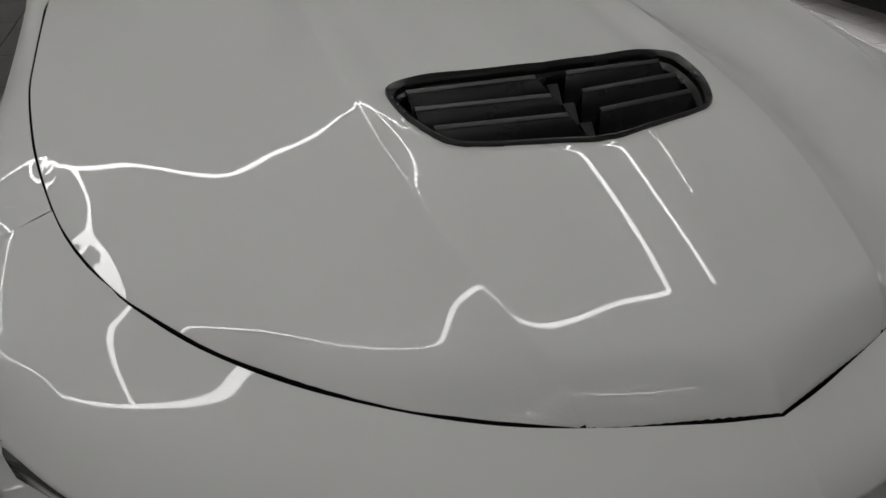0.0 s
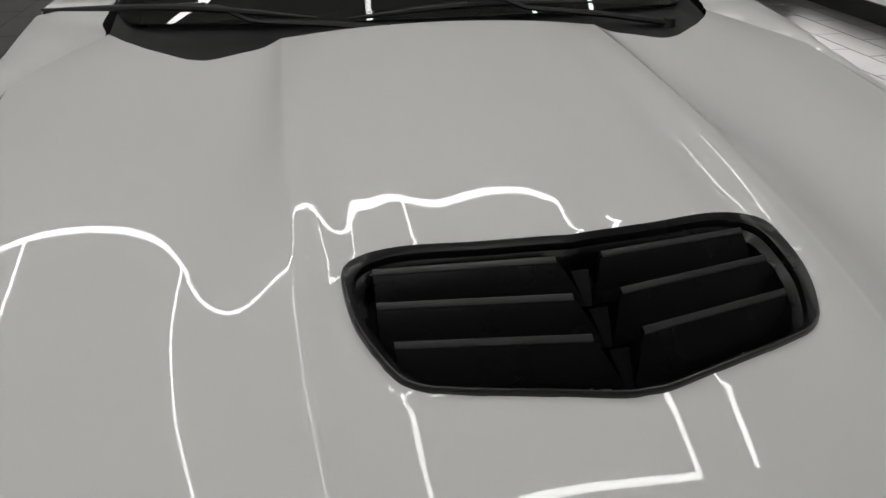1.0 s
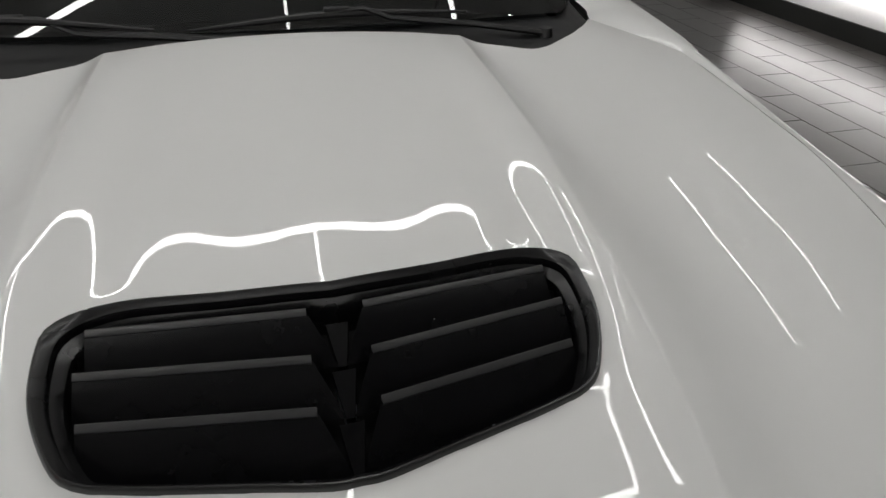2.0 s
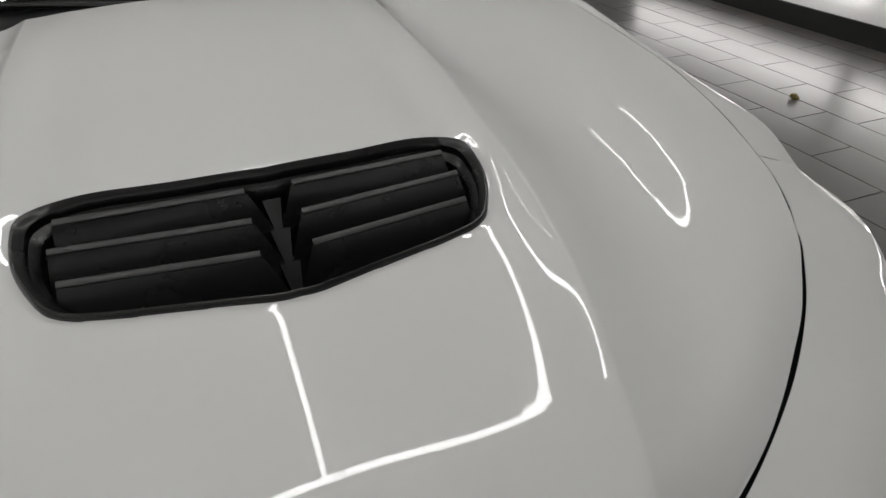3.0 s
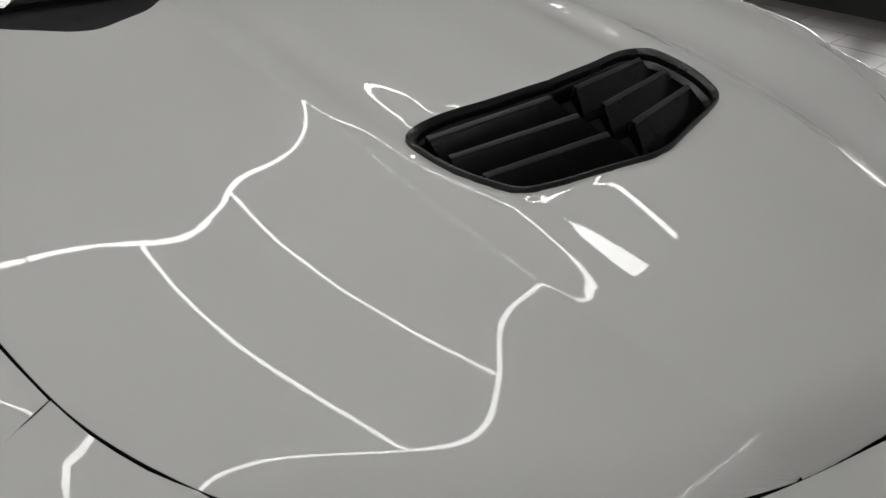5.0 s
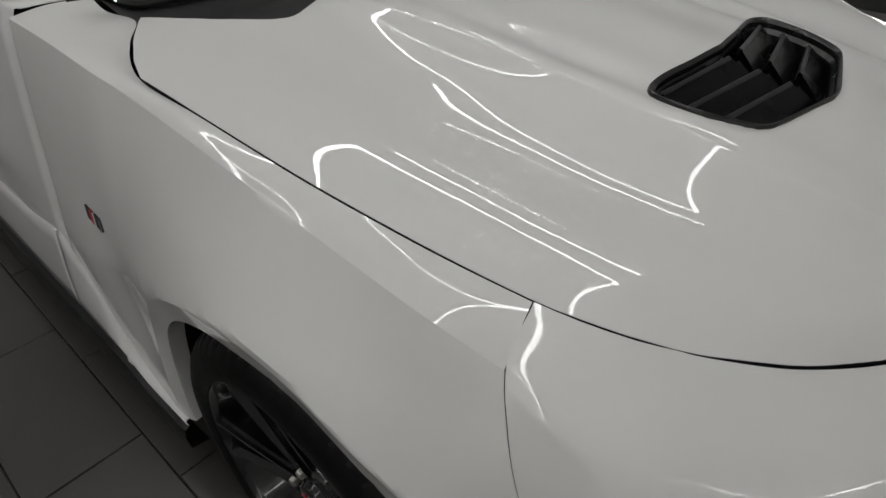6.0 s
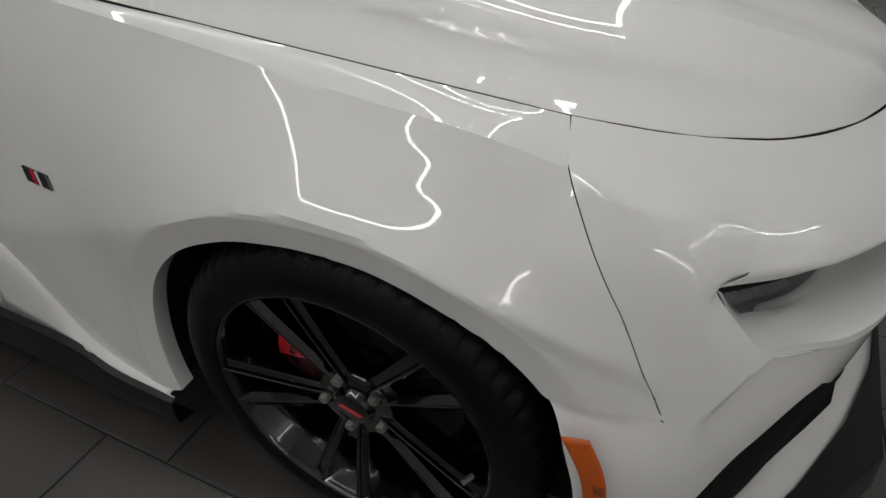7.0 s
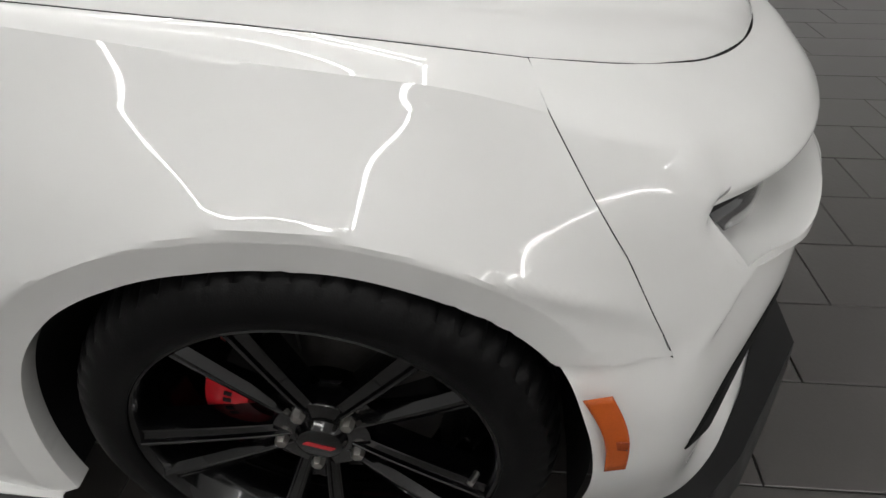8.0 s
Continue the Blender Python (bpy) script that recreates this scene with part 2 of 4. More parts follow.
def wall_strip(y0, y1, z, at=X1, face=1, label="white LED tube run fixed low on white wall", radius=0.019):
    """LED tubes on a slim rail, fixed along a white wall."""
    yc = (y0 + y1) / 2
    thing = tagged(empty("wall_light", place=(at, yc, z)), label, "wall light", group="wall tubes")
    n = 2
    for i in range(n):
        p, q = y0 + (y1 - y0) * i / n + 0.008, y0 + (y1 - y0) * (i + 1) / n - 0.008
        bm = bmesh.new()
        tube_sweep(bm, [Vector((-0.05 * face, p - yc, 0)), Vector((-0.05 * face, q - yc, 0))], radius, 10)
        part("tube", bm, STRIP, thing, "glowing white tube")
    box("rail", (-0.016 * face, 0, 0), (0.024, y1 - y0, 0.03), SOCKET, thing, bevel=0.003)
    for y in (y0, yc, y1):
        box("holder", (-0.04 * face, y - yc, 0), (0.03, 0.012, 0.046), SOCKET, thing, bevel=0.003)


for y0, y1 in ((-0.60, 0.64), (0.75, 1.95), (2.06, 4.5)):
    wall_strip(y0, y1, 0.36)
wall_strip(-4.2, -1.8, 1.75, X0, -1, "white LED tube run at chest height on plain wall")

# ---------------------------------------------------------------- the car
car = tagged(empty("car"), "white sports coupe with black vented hood and black wheels", "car")

# hood edge, from the nose to the rear corner: x, y, z
SEAM = [(0, -0.770, 0.761), (0.10, -0.746, 0.761), (0.203, -0.720, 0.762), (0.29, -0.686, 0.768), (0.384, -0.643, 0.775), (0.45, -0.604, 0.784), (0.51, -0.562, 0.793),
        (0.565, -0.520, 0.804), (0.62, -0.465, 0.819), (0.655, -0.425, 0.829), (0.688, -0.372, 0.841), (0.715, -0.318, 0.853), (0.734, -0.265, 0.862), (0.755, -0.185, 0.877),
        (0.772, -0.100, 0.891), (0.790, 0.030, 0.909), (0.797, 0.145, 0.920), (0.803, 0.287, 0.933), (0.808, 0.440, 0.946)]
SEAM_LINE = spline(SEAM, 6)


def offset(line, d):
    """Moves a plan line sideways, outward for d > 0."""
    L = np.array(line)
    T = np.gradient(L[:, :2], axis=0)
    T /= np.linalg.norm(T, axis=1)[:, None]
    out = L.copy()
    out[:, 0] += d * T[:, 1]
    out[:, 1] -= d * T[:, 0]
    return out


def ease(t):
    t = np.clip(t, 0, 1)
    return t * t * (3 - 2 * t)


CROWN = [0.9505, 0.09574, -0.0412, 0.05399, -0.09313, 0.01379]
CURVE = [-0.10819, 0.08834, -0.23648]
SHOULDER, SHOULDER_WIDTH = -0.01553, 0.06
OUTER = [[-0.53562, -0.17854, 0.76502, 1.37996],
         [3.20638, -0.34897, -1.78559, -6.52064],
         [-8.43243, 7.86046, -7.14107, 10.361],
         [7.97222, -13.5495, 17.5483, -7.70107]]
BULGE = ([-0.8, -0.7, -0.6, -0.5, -0.4, -0.3, -0.2, -0.1, 0.07, 0.56], [0.177, 0.217, 0.249, 0.275, 0.295, 0.309, 0.316, 0.317, 0.329, 0.337])


# fine form of the pressed sheet, in millimetres: rows along the car, columns out to the crease and beyond it
FORM_Y = [-0.78, -0.6, -0.45, -0.3, -0.12, 0.15, 0.55]
FORM_IN, FORM_OUT = [0, 0.4, 0.65, 0.8, 0.92, 1.0], [0, 0.035, 0.08, 0.14, 0.22, 0.34, 0.5]
FORM_INNER = [[-2.21, -1.24, -3.40, -1.76, 1.59],
              [-6.22, -7.64, -7.72, -5.72, -3.90],
              [-4.56, -6.54, -6.08, -2.75, -0.64],
              [0.70, -1.00, -0.40, 2.14, 3.16],
              [-0.79, -3.74, -3.48, -5.17, 2.43],
              [1.33, -0.28, 0.69, 0.29, 6.79],
              [0.08, 0.30, 0.11, 0.13, 0.11]]
FORM_OUTER = [[3.66, 1.84, -1.09, 0.68, -0.76, -1.50, 0.47],
              [-2.83, -3.74, -8.18, -12.49, -7.56, -1.45, -4.69],
              [1.17, 0.90, -8.39, -15.93, -9.22, 4.08, -11.92],
              [2.01, 2.02, -5.77, -15.45, -9.94, 8.37, -15.08],
              [4.51, 5.50, -0.90, -11.28, -9.87, 6.66, -7.55],
              [5.89, -2.39, -6.92, -6.18, -4.90, 2.31, -2.76],
              [0.79, -5.32, -0.29, 2.05, -0.13, 1.28, -0.73]]
FORM_IN_MM = np.hstack([np.array(FORM_INNER), np.array(FORM_OUTER)[:, :1]])
FORM_OUT_MM = np.array(FORM_OUTER)


def cubic_weights(nodes, level_start=False):
    """Second derivatives of a natural cubic through node values, as a matrix on those values."""
    k = np.array(nodes, float)
    n, h = len(k), np.diff(k)
    A, B = np.zeros((n, n)), np.zeros((n, n))
    A[0, 0] = A[-1, -1] = 1
    if level_start:
        A[0, :2], B[0, :2] = (2 * h[0], h[0]), (-6 / h[0], 6 / h[0])
    for i in range(1, n - 1):
        A[i, i - 1:i + 2] = h[i - 1], 2 * (h[i - 1] + h[i]), h[i]
        B[i, i - 1:i + 2] = 6 / h[i - 1], -6 / h[i - 1] - 6 / h[i], 6 / h[i]
    return k, h, np.linalg.solve(A, B)


def cubic(curve, x):
    """Weights of the node values at each x."""
    k, h, M = curve
    x = np.clip(x, k[0], k[-1])
    i = np.clip(np.searchsorted(k, x) - 1, 0, len(k) - 2)
    a = (k[i + 1] - x) / h[i]
    b = 1 - a
    unit = np.eye(len(k))
    return a[:, None] * unit[i] + b[:, None] * unit[i + 1] + ((a ** 3 - a)[:, None] * M[i] + (b ** 3 - b)[:, None] * M[i + 1]) * (h[i] ** 2)[:, None] / 6


CURVE_Y, CURVE_IN, CURVE_OUT = cubic_weights(FORM_Y), cubic_weights(FORM_IN, True), cubic_weights(FORM_OUT)


def hood_heights(x, y):
    """Heights of the hood skin over arrays of places: a crowned raised middle with a bevelled shoulder, and an outer part that falls away."""
    x, y = np.abs(np.asarray(x, float)), np.asarray(y, float)
    xb = np.interp(y, *BULGE)
    z = sum(c * y ** k for k, c in enumerate(CROWN))
    z = z + np.minimum(x, xb) ** 2 * sum(c * y ** k for k, c in enumerate(CURVE))
    u = x - xb
    z = z + SHOULDER * ease((y + 0.70) / 0.3) * 0.5 * ((u + SHOULDER_WIDTH) + np.hypot(u + SHOULDER_WIDTH, 0.014) - u - 0.004 - np.hypot(u + 0.004, 0.004))
    w = 0.5 * (u - 0.004 + np.hypot(u - 0.004, 0.004))
    z = z + sum(w ** (i + 1) * c * y ** k for i, row in enumerate(OUTER) for k, c in enumerate(row))
    along = cubic(CURVE_Y, y)
    middle = ((along @ FORM_IN_MM) * cubic(CURVE_IN, x / xb)).sum(1)
    outside = ((along @ FORM_OUT_MM) * cubic(CURVE_OUT, u)).sum(1)
    return z + 0.001 * np.where(u <= 0, middle, outside)


def hood_z(x, y):
    """Height of the hood skin at one place."""
    return float(hood_heights([x], [y])[0])


def rear_edge(x):
    return float(np.interp(abs(x), [0, 0.20, 0.338, 0.352, 0.39, 0.43, 0.46, 0.485, 0.52, 0.60, 0.65, 0.692, 0.743, 0.786, 0.808], [0.562, 0.557, 0.546, 0.541, 0.523, 0.502, 0.488, 0.483, 0.495, 0.553, 0.603, 0.662, 0.590, 0.505, 0.44]))


VENT = [(0, -0.167), (0.10, -0.157), (0.20, -0.146), (0.243, -0.1465), (0.266, -0.161), (0.2725, -0.186), (0.265, -0.25), (0.242, -0.306), (0.220, -0.333), (0.18, -0.3465), (0.09, -0.367), (0.025, -0.381), (0, -0.382)]
VENT_LOOP = even(spline([(p[0], p[1], 0) for p in VENT], 5), 60)[:, :2]


def inside_vent(x, y, shrink):
    cx, cy = 0.0, -0.265
    px, py = cx + (abs(x) - cx) / shrink, cy + (y - cy) / shrink
    L = VENT_LOOP
    hit = False
    pts_ = [(a, b) for a, b in L] + [(-a, b) for a, b in L[::-1]]
    j = len(pts_) - 1
    for i in range(len(pts_)):
        xi, yi = pts_[i]
        xj, yj = pts_[j]
        if (yi > py) != (yj > py) and px < (xj - xi) * (py - yi) / (yj - yi) + xi:
            hit = not hit
        j = i
    return hit


SEAM_EDGE = offset(SEAM_LINE, -(0.0011 + 0.0014 * ease((SEAM_LINE[:, 1] + 0.4) / 0.3)))
SEAM_EDGE[0, 0] = 0.0
TIP_Y = float(SEAM_EDGE[np.argmax(SEAM_EDGE[:, 0] > np.interp(SEAM_EDGE[:, 1], *BULGE)), 1])


def hood_columns():
    """Plan lines of the hood mesh, from the middle to the edge, closest together along the crease."""
    run = np.linspace(0, 1, 171) ** 1.12
    cols = []
    for s in list(np.linspace(0, 0.9, 31)) + [0.925, 0.945, 0.96, 0.972, 0.982, 0.989, 0.994, 0.998, 1.0]:
        front = TIP_Y
        for _ in range(30):
            front = 0.5 * front + 0.5 * float(np.interp(s * np.interp(front, *BULGE), SEAM_EDGE[:, 0], SEAM_EDGE[:, 1]))
        if s == 1.0:
            front = TIP_Y
        y = front + (rear_edge(s * 0.337) - front) * run
        cols.append(np.stack([s * np.interp(y, *BULGE), y], 1))
    for f in [0.004, 0.01, 0.018, 0.028, 0.04, 0.055, 0.075, 0.1] + list(np.linspace(0.13, 1, 36)):
        rear = rear_edge(0.337 + f * (0.808 - 0.337))
        y = TIP_Y + (rear - TIP_Y) * run
        inner, outer = np.interp(y, *BULGE), np.interp(y, SEAM_EDGE[:, 1], SEAM_EDGE[:, 0])
        cols.append(np.stack([inner + f * np.maximum(outer - inner, 0), y], 1))
    return cols


def build_hood():
    half = hood_columns()
    cols = [c * np.array([-1, 1]) for c in half[:0:-1]] + half
    flat = np.concatenate(cols)
    z = hood_heights(flat[:, 0], flat[:, 1])
    # the sheet turns down to its edge along the nose
    reach, edge_drop = np.full(len(flat), 9.0), np.zeros(len(flat))
    edge = even(SEAM_EDGE, 400)
    drop = edge[:, 2] + 0.001 - hood_heights(edge[:, 0], edge[:, 1])
    for k in range(0, len(flat), 2000):
        d = np.hypot(np.abs(flat[k:k + 2000, 0, None]) - edge[None, :, 0], flat[k:k + 2000, 1, None] - edge[None, :, 1])
        near = d.argmin(1)
        reach[k:k + 2000], edge_drop[k:k + 2000] = d.min(1), drop[near]
    z = z + edge_drop * np.clip(1 - reach / 0.06, 0, 1) ** 2
    # and rolls down into the vent opening
    loop = np.array([(a, b) for a, b in even([(p[0], p[1]) for p in VENT_LOOP], 200)])
    by_vent = np.where((np.abs(flat[:, 0]) < 0.34) & (np.abs(flat[:, 1] + 0.265) < 0.19))[0]
    d = np.hypot(np.abs(flat[by_vent, 0, None]) - loop[None, :, 0], flat[by_vent, 1, None] - loop[None, :, 1]).min(1)
    z[by_vent] -= 0.0013 * np.exp(-(d / 0.007) ** 1.5)
    bm = bmesh.new()
    verts = [bm.verts.new((float(p[0]), float(p[1]), float(h))) for p, h in zip(flat, z)]
    rows = len(half[0]) - 1
    vs = [verts[k * (rows + 1):(k + 1) * (rows + 1)] for k in range(len(cols))]
    for a, b in zip(vs[:-1], vs[1:]):
        for k in range(rows):
            c = (a[k].co + b[k].co + a[k + 1].co + b[k + 1].co) / 4
            if abs(c.x) < 0.28 and -0.40 < c.y < -0.13 and inside_vent(c.x, c.y, 0.97):
                continue
            bm.faces.new((a[k], b[k], b[k + 1], a[k + 1]))
    bmesh.ops.delete(bm, geom=[v for v in bm.verts if not v.link_faces], context="VERTS")
    bmesh.ops.remove_doubles(bm, verts=bm.verts, dist=0.0003)
    edge = [e for e in bm.edges if e.is_boundary]
    rim = np.array([(a, b) for a, b in even([(p[0], p[1]) for p in VENT_LOOP], 240)])
    rim = np.stack([rim[:, 0] * 0.972, -0.266 + (rim[:, 1] + 0.266) * 0.95], 1)
    for v in {v for e in edge for v in e.verts}:
        if abs(v.co.x) < 0.3 and -0.42 < v.co.y < -0.10:
            q = rim[np.argmin((rim[:, 0] - abs(v.co.x)) ** 2 + (rim[:, 1] - v.co.y) ** 2)]
            v.co = (math.copysign(q[0], v.co.x), q[1], hood_z(q[0], q[1]))
    # the lower edge ring is coloured black, as shade in the hood gap
    for out, down in ((0.0004, 0.0008), (0.0, 0.006)):
        got = bmesh.ops.extrude_edge_only(bm, edges=edge)["geom"]
        for v in got:
            if isinstance(v, bmesh.types.BMVert):
                v.co.z -= down
                v.co.x += math.copysign(out, v.co.x)
            elif isinstance(v, bmesh.types.BMFace) and down > 0.003:
                v.material_index = 1
        edge = [e for e in got if isinstance(e, bmesh.types.BMEdge) and e.is_boundary]
    bmesh.ops.recalc_face_normals(bm, faces=bm.faces)
    return part("hood", bm, [PAINT, VOID], car, "glossy white hood with raised centre", sharp=40)


build_hood()

# vent: frame, louvres, tub
vent = empty("hood_vent", car)
tagged(vent, "satin black chevron-shaped louvred hood vent")


def vent_ring():
    """Frame section: (shrink towards the middle, height over the hood)."""
    bm = bmesh.new()
    full = [(a, b) for a, b in VENT_LOOP] + [(-a, b) for a, b in VENT_LOOP[-2:0:-1]]
    section = [(1.0, -0.003), (0.999, 0.0015), (0.994, 0.0050), (0.986, 0.0066), (0.976, 0.0066), (0.936, 0.0012), (0.931, -0.0002), (0.929, -0.010), (0.905, -0.014), (0.885, -0.018), (0.87, -0.055)]
    loops = []
    for s, h in section:
        ring = []
        for a, b in full:
            sx = 1 - (1 - s) * 0.75
            x, y = a * sx, -0.268 + (b + 0.268) * (1 - (1 - s) * 1.15)
            ring.append(bm.verts.new((x, y, hood_z(x, y) + h)))
        loops.append(ring)
    n = len(full)
    for a, b in zip(loops[:-1], loops[1:]):
        for k in range(n):
            bm.faces.new((a[k], a[(k + 1) % n], b[(k + 1) % n], b[k]))
    bmesh.ops.recalc_face_normals(bm, faces=bm.faces)
    part("vent_frame", bm, FRAME_BLACK, vent, "satin black frame round the louvres", sharp=30)
    bm = bmesh.new()
    bm.faces.new([bm.verts.new((v[0] * 0.95, -0.268 + (v[1] + 0.268) * 0.9, hood_z(0, v[1]) - 0.055)) for v in full])
    part("vent_floor", bm, VOID, vent, smooth=False)


vent_ring()
RIDGES = [((0.028, -0.200, 0.929), (0.236, -0.170, 0.917)), ((0.028, -0.256, 0.920), (0.238, -0.220, 0.910)), ((0.028, -0.311, 0.912), (0.226, -0.275, 0.903))]


def louvre(inner, outer, side):
    """A blade: thin ridge at the back, a face that falls forward under the next ridge, an end cut to the middle."""
    A, B = Vector(inner), Vector(outer)
    fall = Vector((0, -0.047, -0.034))
    tipx = 0.004
    bm = bmesh.new()
    G = []
    steps = 14
    for i in range(9):
        v = i / 8
        row = []
        for k in range(steps + 1):
            u = k / steps
            a = A + Vector((tipx - A.x, 0, 0)) * v
            p = a.lerp(B, u) + fall * v
            p.z += 0.0025 * math.sin(math.pi * v)
            row.append((p.x, p.y, p.z))
        G.append(row)
    back = []
    for d, h in ((-0.0042, -0.0052), (-0.0040, -0.0012), (-0.0030, -0.0002), (0.0022, 0.0026), (0.0036, 0.0022), (0.0044, 0.0008), (0.006, -0.02)):
        back.append([(p[0], p[1] + d, p[2] + h) for p in G[0]])
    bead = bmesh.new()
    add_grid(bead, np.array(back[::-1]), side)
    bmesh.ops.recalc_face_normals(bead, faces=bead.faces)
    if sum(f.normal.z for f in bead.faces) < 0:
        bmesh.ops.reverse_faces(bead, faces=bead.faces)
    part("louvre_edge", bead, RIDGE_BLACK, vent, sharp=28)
    foot = [(p[0], p[1] + 0.013, p[2] - 0.036) for p in G[0]]
    rows = add_grid(bm, np.array(G + [foot, G[0]]), side)
    for k in (0, -1):
        bm.faces.new([r[k] for r in rows[:-1]])
    bmesh.ops.remove_doubles(bm, verts=bm.verts, dist=0.00005)
    bmesh.ops.recalc_face_normals(bm, faces=bm.faces)
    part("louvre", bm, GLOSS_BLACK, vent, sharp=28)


for inner, outer in RIDGES:
    for side in (1, -1):
        louvre(inner, outer, side)
    y, z = inner[1], inner[2]
    bm = bmesh.new()
    top = [(-0.011, y - 0.008, z - 0.013), (0.011, y - 0.008, z - 0.013), (0.004, y - 0.046, z - 0.036), (-0.004, y - 0.046, z - 0.036)]
    prism(bm, top, (0, 0.002, -0.02))
    bmesh.ops.recalc_face_normals(bm, faces=bm.faces)
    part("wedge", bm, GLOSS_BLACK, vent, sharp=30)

# near-black strip below the hood's edge, put in as the shade of the gap
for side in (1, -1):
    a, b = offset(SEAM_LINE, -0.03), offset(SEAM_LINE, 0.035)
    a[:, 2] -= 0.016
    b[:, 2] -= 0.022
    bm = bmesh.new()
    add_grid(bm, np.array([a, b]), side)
    part("hood_gap_shade", bm, VOID, car)

# front wing, right and left
WING_TOP = [(0.734, -0.265, 0.862), (0.755, -0.185, 0.877), (0.772, -0.100, 0.891), (0.790, 0.030, 0.909), (0.797, 0.145, 0.920), (0.803, 0.287, 0.933), (0.808, 0.42, 0.945), (0.788, 0.505, 0.951),
            (0.745, 0.592, 0.957), (0.698, 0.664, 0.962), (0.716, 0.735, 0.969), (0.713, 0.798, 0.980)]
WING_CREASE = [(0.8120, -0.287, 0.8320), (0.8332, -0.185, 0.8640), (0.8365, -0.078, 0.8776), (0.8375, 0.050, 0.8918), (0.8387, 0.161, 0.9063), (0.8415, 0.295, 0.9245), (0.8465, 0.425, 0.9417), (0.8542, 0.500, 0.9528), (0.8567, 0.600, 0.9628), (0.8586, 0.664, 0.9681), (0.8611, 0.735, 0.9729), (0.8635, 0.798, 0.9760)]
WING_TOP = [(x, y, hood_z(x, y) - 0.0035) if 0.4 < y < 0.67 else (x, y, z) for x, y, z in WING_TOP]
HUB = (0.0, 0.335)
ARCH = ([-40, -17, 17, 26, 45, 59, 76, 93, 117, 130, 146, 163, 176, 198, 230], [0.455, 0.437, 0.416, 0.410, 0.394, 0.379, 0.367, 0.362, 0.372, 0.376, 0.381, 0.385, 0.389, 0.391, 0.40])
CREASE_LINE = spline(WING_CREASE, 8)


def band_radius(y, z):
    """Radius at which the flat band round the arch begins."""
    d = math.degrees(math.atan2(z - HUB[1], y - HUB[0]))
    return float(np.interp(d + 360 if d < -90 else d, *ARCH)) + 0.047


def flank_x(y, z):
    xc = np.interp(y, CREASE_LINE[:, 1], CREASE_LINE[:, 0])
    zc = np.interp(y, CREASE_LINE[:, 1], CREASE_LINE[:, 2])
    xm = 0.935 - (0.05 * (-y / 0.47) ** 3 if y < 0 else 0.009 * (y / 0.8) ** 2)
    zb = 0.335 + 0.425 / math.sqrt(1 + 1.3 * (y / 0.425) ** 2)
    t = np.clip((zc - z) / (zc - zb), 0, 1)
    return xc + (xm - xc) * (t + 0.008 * math.sin(2 * math.pi * t))


# how much narrower the wing is along its front joint than its flank, by height
HEIGHTS = [0.50, 0.542, 0.65, 0.76, 0.832]
NARROWING = np.polyfit(HEIGHTS, [flank_x(y, z) - x for x, y, z in ((0.898, -0.478, 0.50), (0.891, -0.4665, 0.542), (0.868, -0.405, 0.65), (0.840, -0.338, 0.76), (0.812, -0.287, 0.832))], 3)


# fine form of the flank, in millimetres: rows downward from the crease, columns along the car
FLANK_Y, FLANK_T = [-0.48, -0.3, -0.18, -0.06, 0.06, 0.2, 0.4, 0.8], [0, 0.3, 0.6, 0.85, 1.15]
FLANK_FORM = [[0.0] * 8,
             [13.54, 14.42, -0.60, -1.10, 1.39, 4.37, 4.90, 2.72],
             [17.70, 18.97, 7.70, 4.05, 6.64, 13.43, 9.08, 4.20],
             [8.46, 12.28, 13.57, 8.99, 11.51, 14.55, 10.30, 5.05],
             [-2.36, 4.69, 13.97, 9.69, 12.80, 13.17, 9.94, 5.62]]
CURVE_ALONG, CURVE_DOWN = cubic_weights(FLANK_Y), cubic_weights(FLANK_T)


def flank_form(y, z):
    zc = np.interp(y, CREASE_LINE[:, 1], CREASE_LINE[:, 2])
    zb = 0.335 + 0.425 / math.sqrt(1 + 1.3 * (y / 0.425) ** 2)
    t = np.array([np.clip((zc - z) / (zc - zb), 0, 1.15)])
    return 0.001 * float((cubic(CURVE_DOWN, t) @ np.array(FLANK_FORM) @ cubic(CURVE_ALONG, np.array([y])).T).item())


def wing_x(y, z):
    """Half width of the wing's flank at y, z."""
    yf = np.interp(z, HEIGHTS, [-0.478, -0.4665, -0.405, -0.338, -0.287])
    x = flank_x(y, z) - np.polyval(NARROWING, z) * ease((0.842 - z) / 0.05) * (1 - np.clip((y - yf) / 0.55, 0, 1)) ** 3
    x -= 0.011 * np.clip((band_radius(y, z) - math.hypot(y - HUB[0], z - HUB[1])) / 0.047, 0, 1)
    x -= 0.016 * np.exp(-((y - 0.52) / 0.12) ** 2) * np.exp(-((z - 0.50) / 0.2) ** 2)
    return float(x) + flank_form(y, z)


def ray_out(phi, poly):
    c, s = math.cos(phi), math.sin(phi)
    best = None
    for (y1, z1), (y2, z2) in zip(poly[:-1], poly[1:]):
        ay, az, by, bz = y1 - HUB[0], z1 - HUB[1], y2 - y1, z2 - z1
        den = c * bz - s * by
        if abs(den) < 1e-9:
            continue
        t = (ay * bz - az * by) / den
        u = (ay * s - az * c) / den
        if -1e-6 <= -u <= 1 + 1e-6 or -1e-6 <= u <= 1 + 1e-6:
            uu = (c * t - ay) / by if abs(by) > abs(bz) else (s * t - az) / bz
            if t > 0 and -1e-6 <= uu <= 1 + 1e-6 and (best is None or t > best):
                best = t
    return best


